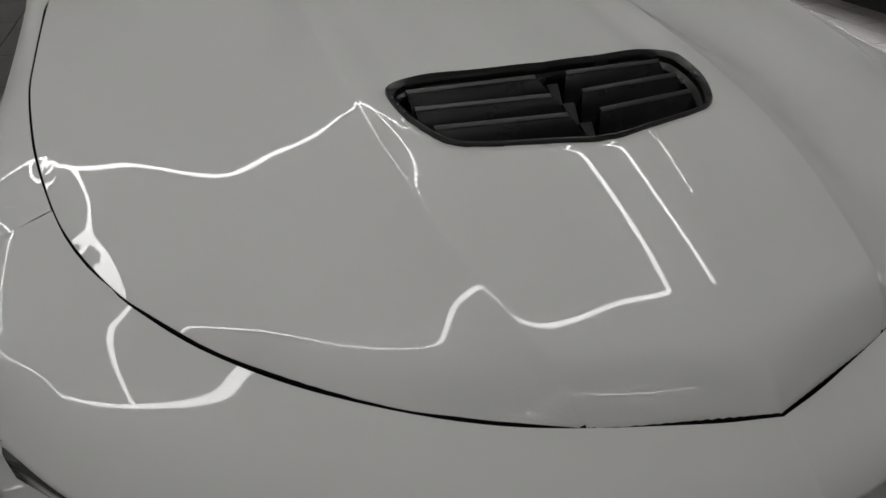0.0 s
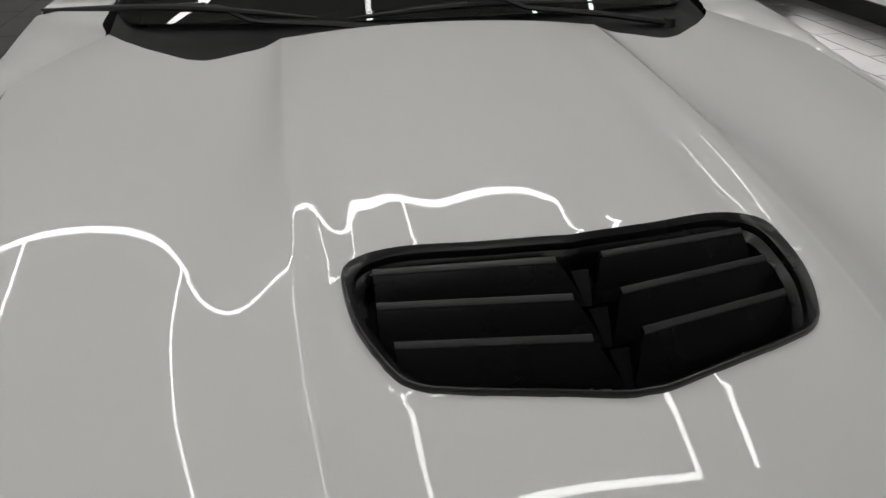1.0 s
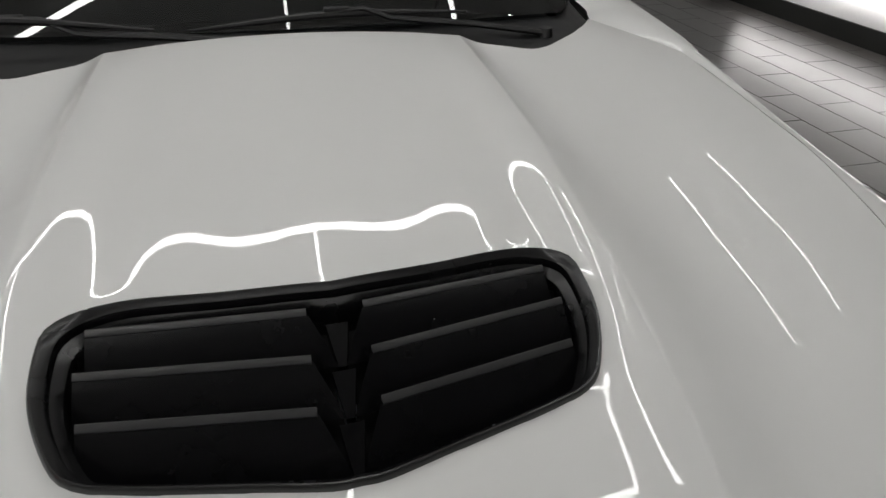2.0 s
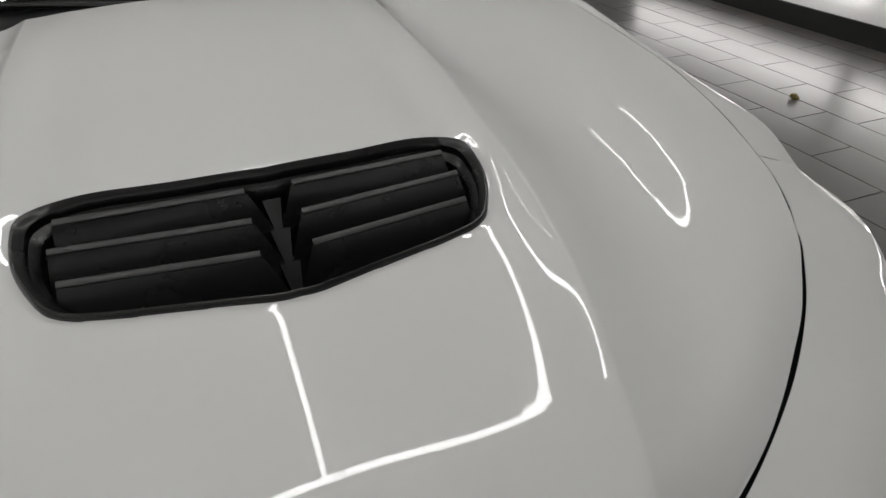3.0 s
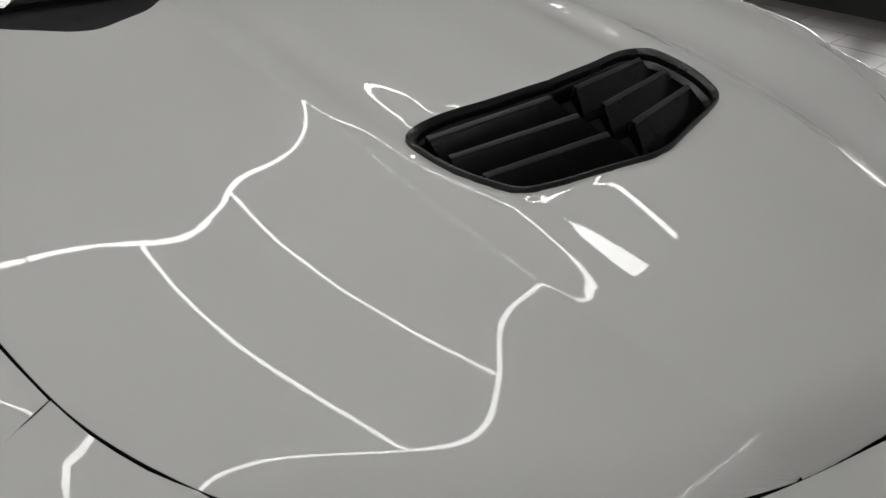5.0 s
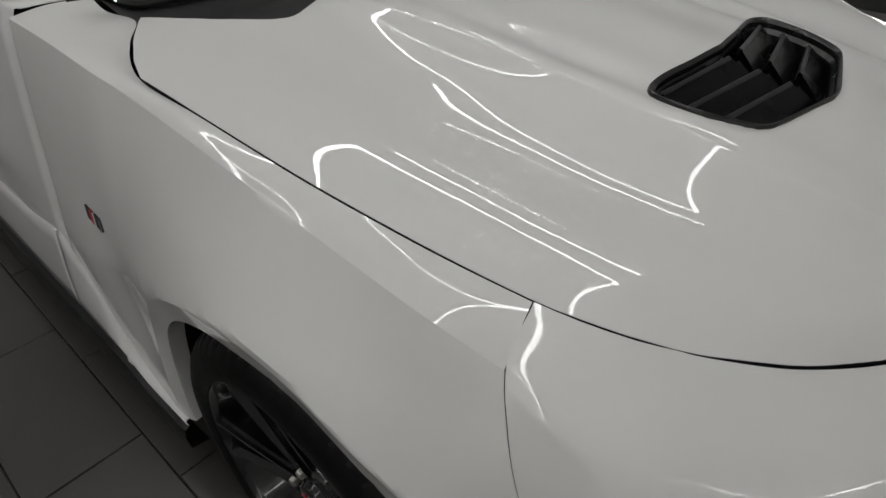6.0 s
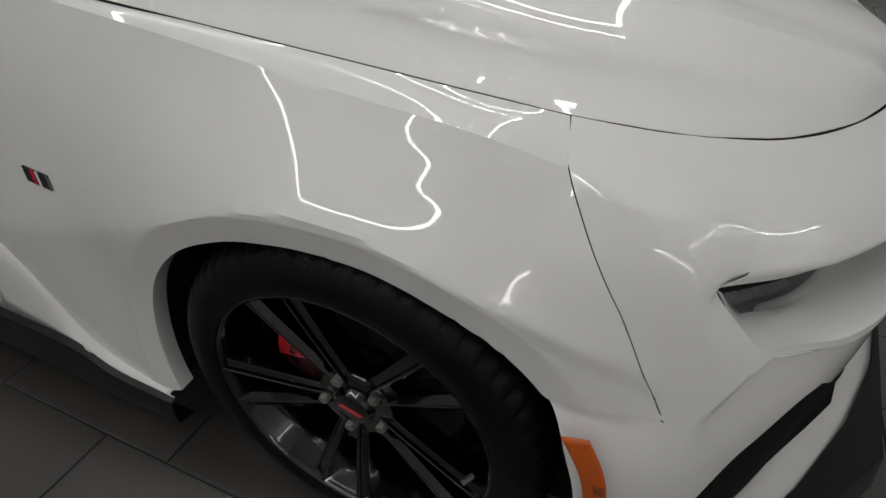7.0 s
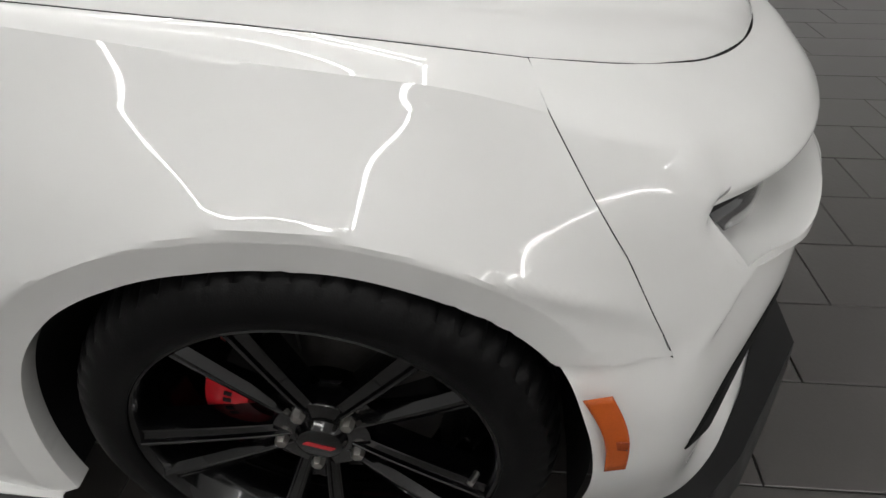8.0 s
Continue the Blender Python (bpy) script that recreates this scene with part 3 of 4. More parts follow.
FLANK = [(0.436, 0.196), (0.575, 0.224), (0.64, 0.258), (0.69, 0.325), (0.74, 0.405), (0.798, 0.470), (0.798, 0.971)] + [(p[1], p[2]) for p in CREASE_LINE[::-1]] + [(-0.287, 0.832), (-0.385, 0.690), (-0.4665, 0.545), (-0.46, 0.536), (-0.30, 0.46)]


def wing_side():
    lo, hi = -17.5, 155.8
    crease = [math.degrees(math.atan2(p[2] - HUB[1], p[1] - HUB[0])) for p in CREASE_LINE]
    knee = [math.degrees(math.atan2(z - HUB[1], y - HUB[0])) for y, z in ((0.575, 0.224), (0.64, 0.258), (0.69, 0.325), (0.74, 0.405), (0.798, 0.470), (-0.385, 0.690), (-0.4665, 0.545))]
    phis = sorted(list(np.linspace(lo, min(crease) - 1.5, 44)) + list(np.linspace(max(crease) + 1.5, hi, 24)) + crease + knee)
    rows = []
    for d in phis:
        phi = math.radians(d)
        ra = float(np.interp(d, *ARCH))
        if d > 140:
            ra = max(ra, 0.2105 / math.sin(phi))
        ro = ray_out(phi, FLANK) or ra + 0.01
        ro = max(ro, ra + 0.004)
        row = []
        band = min(0.047, 0.6 * (ro - ra))
        for r in [ra + band * v for v in (0, 0.08, 0.25, 0.5, 0.75, 0.95, 1.0)] + [ra + band + (ro - ra - band) * v for v in (0.012, 0.05, 0.1)] + [ra + band + (ro - ra - band) * v for v in np.linspace(0.15, 1, 20)]:
            y, z = HUB[0] + r * math.cos(phi), HUB[1] + r * math.sin(phi)
            row.append((wing_x(y, z), y, z))
        row.sort(key=lambda p: math.hypot(p[1] - HUB[0], p[2] - HUB[1]))
        lip = row[0]
        c, s = math.cos(phi), math.sin(phi)
        row = [(lip[0] - 0.035, lip[1] + 0.002 * c, lip[2] + 0.002 * s), (lip[0] - 0.004, lip[1] - 0.001 * c, lip[2] - 0.001 * s), (lip[0] - 0.001, lip[1] + 0.0005 * c, lip[2] + 0.0005 * s)] + row
        rows.append(row)
    return np.array(rows)


def wing_top():
    T = spline(WING_TOP, 8)
    T[:, :2] = offset(T, 0.0012)[:, :2]
    C = spline(WING_CREASE, 8)
    rows = []
    for v in np.linspace(0, 1, 13):
        P = T * (1 - v) + C * v
        P[:, 2] += (0.0035 + 0.004 * ease((P[:, 1] - 0.1) / 0.3)) * math.sin(math.pi * v)
        rows.append(P)
    return np.array(rows)


SIDE_GRID, TOP_GRID = wing_side(), wing_top()
for side in (-1, 1):
    panel("front_wing", [TOP_GRID, SIDE_GRID], PAINT, car, "glossy white front wing with flared arch", side=side, weld=0.0012, sharp=20, shaded_edge=True)

# front bumper skin
def bumper():
    upper_rows = [[(0.734, -0.268, 0.862), (0.717, -0.319, 0.853), (0.690, -0.374, 0.841), (0.664, -0.412, 0.832), (0.645, -0.442, 0.826)],
                  [(0.812, -0.290, 0.832), (0.810, -0.345, 0.822), (0.797, -0.410, 0.808), (0.772, -0.452, 0.799), (0.745, -0.482, 0.792)],
                  [(0.838, -0.338, 0.760), (0.842, -0.390, 0.757), (0.832, -0.446, 0.752), (0.810, -0.485, 0.746), (0.785, -0.512, 0.740)],
                  [(0.868, -0.405, 0.650), (0.858, -0.440, 0.660), (0.848, -0.470, 0.690), (0.836, -0.479, 0.706), (0.820, -0.478, 0.7225)],
                  [(0.891, -0.4715, 0.542), (0.874, -0.497, 0.570), (0.850, -0.525, 0.602), (0.833, -0.540, 0.619), (0.816, -0.552, 0.637)]]
    nose_rows = [[(0.645, -0.442, 0.826), (0.568, -0.523, 0.804), (0.453, -0.607, 0.784), (0.293, -0.689, 0.768), (0.10, -0.749, 0.761), (0, -0.773, 0.761)],
                [(0.745, -0.482, 0.792), (0.655, -0.585, 0.770), (0.515, -0.680, 0.752), (0.330, -0.763, 0.738), (0.11, -0.815, 0.732), (0, -0.830, 0.732)],
                [(0.785, -0.512, 0.740), (0.694, -0.618, 0.727), (0.545, -0.716, 0.716), (0.345, -0.797, 0.708), (0.115, -0.845, 0.704), (0, -0.858, 0.704)],
                [(0.820, -0.478, 0.7225), (0.722, -0.585, 0.712), (0.545, -0.712, 0.704), (0.345, -0.792, 0.698), (0.115, -0.840, 0.694), (0, -0.853, 0.694)]]
    across = [spline(u + n[1:], 8) for u, n in zip(upper_rows[:3], nose_rows[:3])]
    upper_lines = [a[:33] for a in across] + [spline(r, 8) for r in upper_rows[3:]]
    nose_lines = [a[32:] for a in across] + [spline(nose_rows[3], 8)]
    nose = np.stack([spline([l[k] for l in nose_lines], 8) for k in range(len(nose_lines[0]))], 1)
    lower_rows = [[(0.942, -0.3225, 0.545), (0.928, -0.385, 0.543), (0.892, -0.470, 0.541), (0.816, -0.552, 0.637), (0.719, -0.664, 0.630), (0.594, -0.733, 0.625), (0.42, -0.812, 0.605), (0.20, -0.860, 0.59), (0, -0.880, 0.585)],
                 [(0.939, -0.351, 0.500), (0.918, -0.412, 0.500), (0.894, -0.483, 0.507), (0.826, -0.560, 0.592), (0.729, -0.666, 0.588), (0.600, -0.734, 0.584), (0.42, -0.808, 0.566), (0.20, -0.856, 0.555), (0, -0.876, 0.55)],
                 [(0.940, -0.378, 0.425), (0.921, -0.435, 0.428), (0.900, -0.497, 0.438), (0.838, -0.566, 0.480), (0.735, -0.650, 0.485), (0.592, -0.722, 0.480), (0.41, -0.788, 0.47), (0.20, -0.835, 0.46), (0, -0.855, 0.455)],
                 [(0.941, -0.390, 0.345), (0.924, -0.450, 0.345), (0.898, -0.512, 0.345), (0.845, -0.570, 0.345), (0.735, -0.640, 0.345), (0.580, -0.710, 0.335), (0.40, -0.775, 0.325), (0.20, -0.825, 0.32), (0, -0.845, 0.32)],
                 [(0.926, -0.386, 0.255), (0.908, -0.455, 0.250), (0.884, -0.520, 0.245), (0.838, -0.572, 0.240), (0.735, -0.632, 0.235), (0.575, -0.706, 0.228), (0.38, -0.785, 0.218), (0.20, -0.84, 0.21), (0, -0.86, 0.21)],
                 [(0.900, -0.374, 0.180), (0.890, -0.450, 0.178), (0.870, -0.527, 0.176), (0.829, -0.592, 0.172), (0.752, -0.662, 0.168), (0.617, -0.748, 0.162), (0.42, -0.842, 0.158), (0.21, -0.909, 0.155), (0, -0.934, 0.155)]]
    lower_lines = np.array([spline(r, 8) for r in lower_rows])
    lower = np.stack([spline(lower_lines[:, k], 8) for k in range(lower_lines.shape[1])], 1)
    strip = np.array([l[::4] for l in upper_lines] + [l[16:25] for l in lower_lines[1:]])
    strip = np.stack([spline(strip[:, k], 8) for k in range(9)], 1)
    upper = strip[:33].copy()
    lower[:, 16:25] = strip[32:]
    shelf = net([[(0.820, -0.478, 0.7225), (0.816, -0.552, 0.637), (0.719, -0.664, 0.630), (0.594, -0.733, 0.625), (0.42, -0.812, 0.605), (0.20, -0.860, 0.59), (0, -0.880, 0.585)],
                 [(0.812, -0.478, 0.7210), (0.802, -0.550, 0.640), (0.715, -0.657, 0.634), (0.592, -0.730, 0.630), (0.41, -0.796, 0.61), (0.195, -0.845, 0.595), (0, -0.865, 0.59)],
                 [(0.790, -0.480, 0.7190), (0.755, -0.535, 0.645), (0.665, -0.602, 0.632), (0.545, -0.672, 0.622), (0.38, -0.738, 0.60), (0.19, -0.785, 0.588), (0, -0.80, 0.583)],
                 [(0.755, -0.485, 0.7150), (0.715, -0.515, 0.658), (0.620, -0.566, 0.642), (0.50, -0.626, 0.625), (0.35, -0.69, 0.60), (0.18, -0.735, 0.588), (0, -0.75, 0.583)]], 8, 8)
    under = net([[(0.820, -0.478, 0.7225), (0.722, -0.585, 0.712), (0.545, -0.712, 0.704), (0.345, -0.792, 0.698), (0.115, -0.840, 0.694), (0, -0.853, 0.694)],
                 [(0.770, -0.480, 0.722), (0.690, -0.560, 0.713), (0.520, -0.680, 0.705), (0.33, -0.755, 0.70), (0.11, -0.80, 0.696), (0, -0.81, 0.696)],
                 [(0.740, -0.470, 0.722), (0.640, -0.540, 0.713), (0.490, -0.625, 0.705), (0.31, -0.695, 0.70), (0.11, -0.74, 0.696), (0, -0.75, 0.696)]], 8, 6)
    return upper, nose, lower, shelf, under


UPPER, NOSE, LOWER, SHELF, UNDER = bumper()
for row in UPPER:
    dy = np.interp(row[0][2], [0.545, 0.690, 0.832, 0.862], [-0.4665, -0.385, -0.287, -0.265]) - 0.0018 - row[0][1]
    for k in range(len(row)):
        row[k][1] += dy * (1 - ease(k / 5))
    gap = wing_x(row[0][1] + 0.003, row[0][2]) - row[0][0] if row[0][2] < 0.832 else 0.0
    for k in range(len(row)):
        if row[0][2] < 0.832:
            on_wing = wing_x(row[k][1] + 0.003, row[k][2])
            row[k][0] += (on_wing - row[k][0]) * (1 - ease((k - 1) / 6))
        else:
            row[k][0] += gap * (1 - ease(k / 5))
for k in range(17):
    t = k / 16
    y = -0.3225 * (1 - t) - 0.470 * t
    for r in range(14):
        P = LOWER[r][k]
        fade = 1 - ease(r / 13)
        shift = (wing_x(y, 0.547) - 0.0008 - LOWER[0][k][0]) if r == 0 else shift
        if r == 0:
            rise, back = 0.5485 - 0.003 * t - P[2], y - P[1]
        if k < 16:
            P += np.array([shift, back, rise]) * fade
for k in range(9):
    for r in range(14):
        moved = UPPER[-1][k] - LOWER[0][16 + k] if r == 0 else drift
        LOWER[r][16 + k] += moved * (1 - ease(r / 13))
        if r == 0:
            drift = moved
for k in range(19, LOWER.shape[1]):
    for r in range(2, 16):
        inward = 0.015 * ease((k - 19) / 7) * ease((r - 2) / 3) * (1 - ease((r - 6) / 9))
        LOWER[r][k] += np.array([-0.62, 0.78, 0.0]) * inward
bump = empty("front_bumper", car)
tagged(bump, "white front bumper with recessed lamps and black lip")
for side in (-1, 1):
    panel("bumper_skin", [UPPER, NOSE, LOWER], PAINT, bump, "glossy white bumper skin", side=side, weld=0.0025, sharp=40, shaded_edge=True)
    panel("lamp_shelf", [SHELF], PAINT, bump, "white shelf under the headlamp", side=side, thick=0)
    panel("brow_underside", [UNDER], PAINT, bump, side=side, thick=0)
    # headlamp and grille behind the shelf
    lamp = net([[(0.811, -0.484, 0.708), (0.735, -0.560, 0.702), (0.63, -0.622, 0.696), (0.50, -0.670, 0.69)],
                [(0.806, -0.500, 0.695), (0.730, -0.575, 0.678), (0.62, -0.632, 0.668), (0.50, -0.675, 0.66)],
                [(0.798, -0.516, 0.678), (0.718, -0.582, 0.650), (0.61, -0.632, 0.638), (0.50, -0.672, 0.625)]], 8, 6)
    housing = net([[(0.817, -0.480, 0.7215), (0.735, -0.565, 0.7105), (0.63, -0.625, 0.7045), (0.50, -0.672, 0.699)],
                   [(0.811, -0.484, 0.708), (0.735, -0.560, 0.702), (0.63, -0.622, 0.696), (0.50, -0.670, 0.69)]], 8, 4)
    panel("lamp_housing", [housing], VOID, bump, "black lamp surround", side=side, thick=0)
    panel("headlamp", [lamp], LAMP_GLASS, bump, "narrow smoked headlamp", side=side, thick=0)
    grille = net([[(0.50, -0.632, 0.703), (0.31, -0.695, 0.698), (0.11, -0.74, 0.694), (0, -0.75, 0.694)], [(0.50, -0.632, 0.584), (0.35, -0.69, 0.60), (0.18, -0.735, 0.588), (0, -0.75, 0.583)]], 6, 4)
    panel("grille", [grille], VOID, bump, "black grille", side=side, thick=0)


def on_lower(i, j):
    """Point of the lower bumper skin by row and column share."""
    m, n = LOWER.shape[:2]
    a, b = min(max(i, 0), 0.9999) * (m - 1), min(max(j, 0), 0.9999) * (n - 1)
    i0, j0 = int(a), int(b)
    u, v = a - i0, b - j0
    return (LOWER[i0, j0] * (1 - u) * (1 - v) + LOWER[i0 + 1, j0] * u * (1 - v) + LOWER[i0, j0 + 1] * (1 - u) * v + LOWER[i0 + 1, j0 + 1] * u * v)


# black side intake low in the bumper: a dark recess between an upper and a lower edge
INTAKE_TOP = [(0.889, -0.523, 0.358), (0.846, -0.564, 0.444), (0.804, -0.597, 0.488), (0.765, -0.631, 0.524), (0.738, -0.655, 0.545)]
INTAKE_LOW = [(0.886, -0.527, 0.352), (0.842, -0.573, 0.340), (0.672, -0.661, 0.243), (0.533, -0.736, 0.206), (0.400, -0.811, 0.184)]


def skin_place(p):
    m, n = LOWER.shape[:2]
    k = int(np.argmin(((LOWER - np.array(p)) ** 2).sum(2)))
    return (k // n) / (m - 1), (k % n) / (n - 1)


INTAKE = [even(spline([skin_place(p) for p in line], 6), 40) for line in (INTAKE_TOP, INTAKE_LOW)]
for side in (-1, 1):
    rows = []
    for v in np.linspace(0, 1, 25):
        row = []
        for a, b in zip(*INTAKE):
            i, j = a * (1 - v) + b * v
            j += 0.6 * v * (1 - v) * max(0.0, (j - 0.42) / 0.2)
            p, q, r = on_lower(i, j), on_lower(i + 0.02, j), on_lower(i, j + 0.01)
            d = np.cross(q - p, r - p)
            d /= np.linalg.norm(d) * (1 if d[0] > 0 else -1)
            row.append(p + d * (0.0035 if 0.05 < v < 0.95 else 0.001))
        rows.append(row)
    panel("side_intake", [np.array(rows)], VOID, bump, "black low intake", side=side, thick=0.003)

# black lip spoiler under the bumper
LIP_IN = [(0.905, -0.372, 0.176), (0.892, -0.450, 0.172), (0.870, -0.525, 0.172), (0.829, -0.592, 0.170), (0.754, -0.662, 0.168), (0.618, -0.748, 0.168), (0.42, -0.842, 0.168), (0.21, -0.909, 0.168), (0, -0.934, 0.168)]
LIP_TOP = [(0.912, -0.372, 0.176), (0.905, -0.455, 0.172), (0.890, -0.545, 0.170), (0.850, -0.625, 0.168), (0.770, -0.700, 0.168), (0.640, -0.792, 0.168), (0.483, -0.902, 0.168), (0.21, -0.925, 0.168), (0, -0.940, 0.168)]
LIP_OUT = [(0.912, -0.372, 0.135), (0.910, -0.460, 0.118), (0.900, -0.560, 0.105), (0.860, -0.642, 0.096), (0.778, -0.718, 0.09), (0.648, -0.808, 0.088), (0.488, -0.912, 0.088), (0.21, -0.945, 0.088), (0, -0.96, 0.088)]
LIP_LOW = [(0.880, -0.372, 0.125), (0.870, -0.455, 0.105), (0.860, -0.545, 0.092), (0.820, -0.620, 0.084), (0.740, -0.690, 0.08), (0.610, -0.780, 0.078), (0.45, -0.872, 0.078), (0.20, -0.90, 0.078), (0, -0.91, 0.078)]
for side in (-1, 1):
    G = [np.array(r) for r in (LIP_IN, LIP_TOP, LIP_OUT, LIP_LOW)]
    dense = []
    for r in G:
        dense.append(np.concatenate([np.linspace(a, b, 5, endpoint=False) for a, b in zip(r[:-1], r[1:])] + [r[-1:]]))
    panel("lip_spoiler", [np.array(dense)], LIP_BLACK, bump, "matt black plastic lip spoiler", side=side, thick=0.003, sharp=30)

# amber side marker on the bumper behind the arch
for side in (-1, 1):
    rows = []
    for v in np.linspace(0, 1, 12):
        lead = np.array([0.941, -0.352, 0.525]) * (1 - v) + np.array([0.944, -0.400, 0.382]) * v
        trail = np.array([0.934, -0.388, 0.528]) * (1 - v) + np.array([0.937, -0.430, 0.380]) * v
        bow = 0.012 * math.sin(math.pi * v)
        row = []
        for u in np.linspace(0, 1, 7):
            p = lead * (1 - u) + trail * u
            p[1] -= bow
            p[0] += 0.0055 + 0.0015 * math.sin(math.pi * u) * math.sin(math.pi * v)
            row.append(p)
        rows.append(row)
    panel("side_marker", [np.array(rows)], AMBER, bump, "amber side marker lens", side=side, thick=0.006)
    box("reflector", (side * 0.9455, -0.413, 0.437), (0.002, 0.020, 0.018), AMBER_DARK, bump, bevel=0.0005)

# sill: white upper, black skirt below
SILL_TOP = [(0.940, 0.440, 0.196), (0.945, 0.575, 0.2235), (0.944, 0.642, 0.2575), (0.940, 0.692, 0.324), (0.936, 0.742, 0.404), (0.936, 0.80, 0.470), (0.936, 0.86, 0.505), (0.936, 1.10, 0.47), (0.936, 1.70, 0.46), (0.93, 2.36, 0.46)]
SILL_LOW = [(0.944, 0.428, 0.190), (0.951, 0.570, 0.214), (0.955, 0.648, 0.262), (0.957, 0.70, 0.274), (0.958, 0.755, 0.279), (0.959, 0.81, 0.281), (0.959, 0.87, 0.282), (0.959, 1.10, 0.278), (0.957, 1.70, 0.273), (0.95, 2.36, 0.27)]
for side in (-1, 1):
    T, L = spline(SILL_TOP, 6), spline(SILL_LOW, 6)
    T[:, 0] += 0.002
    rows = []
    for v in np.linspace(0, 1, 7):
        P = T * (1 - v) + L * v
        P[:, 0] += 0.003 * math.sin(math.pi * v)
        if not rows:
            rows.append(P + np.array([-0.03, -0.012, 0.016]))
        rows.append(P)
    cut = 6 * 6
    panel("sill_front", [np.array(rows)[:, :cut + 1]], PAINT, car, "white sill end behind the wheel", side=side)
    rear_rows = np.array(rows)[:, cut:].copy()
    rear_rows[:, 0, 1] += 0.003
    panel("sill", [rear_rows], PAINT, car, "white sill panel", side=side)
    rows = []
    for dx, dz in ((0.0, -0.002), (0.012, -0.012), (0.016, -0.06), (0.012, -0.13), (-0.03, -0.15)):
        P = L.copy()
        P[:, 0] += dx
        P[:, 2] = np.maximum(P[:, 2] + dz * np.clip((P[:, 2] - 0.09) / 0.18, 0.5, 1), 0.095)
        rows.append(P)
    panel("side_skirt", [np.array(rows)], LIP_BLACK, car, "matt black side skirt", side=side, sharp=40)

# door and rear side
def flank(y0, y1, steps):
    rows = []
    for y in np.linspace(y0, y1, steps):
        t = (y - 0.8) / 3.0
        tail = ease((y - 3.1) / 0.75)
        hip = math.exp(-((y - 2.75) / 0.45) ** 2)
        belt = (0.713 + 0.07 * ease(t * 4) - 0.05 * tail, 0.985 + 0.03 * min(t * 2, 1))
        shoulder = (0.857 + 0.03 * ease(t * 3) + 0.02 * hip - 0.10 * tail, 0.971 + 0.01 * hip)
        pts = [(belt[0], y, belt[1]), (shoulder[0] - 0.03, y, shoulder[1] + 0.016), (shoulder[0], y, shoulder[1]), (0.906 + 0.03 * hip - 0.13 * tail, y, 0.80), (0.936 + 0.015 * hip - 0.14 * tail, y, 0.66), (0.928 + 0.02 * hip - 0.14 * tail, y, 0.55), (0.934 - 0.14 * tail, y, 0.475 if y < 2.35 else 0.40)]
        line = spline(pts, 5)
        for p in line:
            if p[2] < 0.965:
                p[0] += (wing_x(0.797, p[2]) - p[0]) * (1 - ease((y - 0.8) / 0.5))
        rows.append(line)
    return np.array(rows)


for side in (-1, 1):
    panel("door", [flank(0.8015, 2.05, 20)], PAINT, car, "white door", side=side)
    quarter = flank(2.054, 3.85, 30)
    panel("rear_quarter", [quarter], PAINT, car, "white rear flank", side=side)
    # dark sheet inside the door joint, standing in for its shade
    bm = bmesh.new()
    add_grid(bm, np.array([[(wing_x(0.797, z) - d, y, z) for d, y in ((0.1, 0.79), (0.02, 0.8), (0.012, 0.82))] for z in np.linspace(0.955, 0.5, 9)]), side)
    part("door_gap_shade", bm, VOID, car)

# windscreen, cabin, tail
SCREEN_LOW = [(x, 0.655 + 0.20 * x * x, 0.975 - 0.02 * x * x) for x in (0, 0.2, 0.4, 0.56)] + [(0.66, 0.745, 0.966), (0.70, 0.80, 0.984)]
SCREEN_MID = [(x, 1.05 + 0.22 * x * x, 1.165 - 0.08 * x * x) for x in (0, 0.2, 0.4, 0.52)] + [(0.61, 1.135, 1.133), (0.665, 1.18, 1.11)]
SCREEN_TOP = [(x, 1.45 + 0.2 * x * x, 1.315 - 0.10 * x * x) for x in (0, 0.18, 0.34, 0.45)] + [(0.53, 1.51, 1.29), (0.58, 1.55, 1.27)]
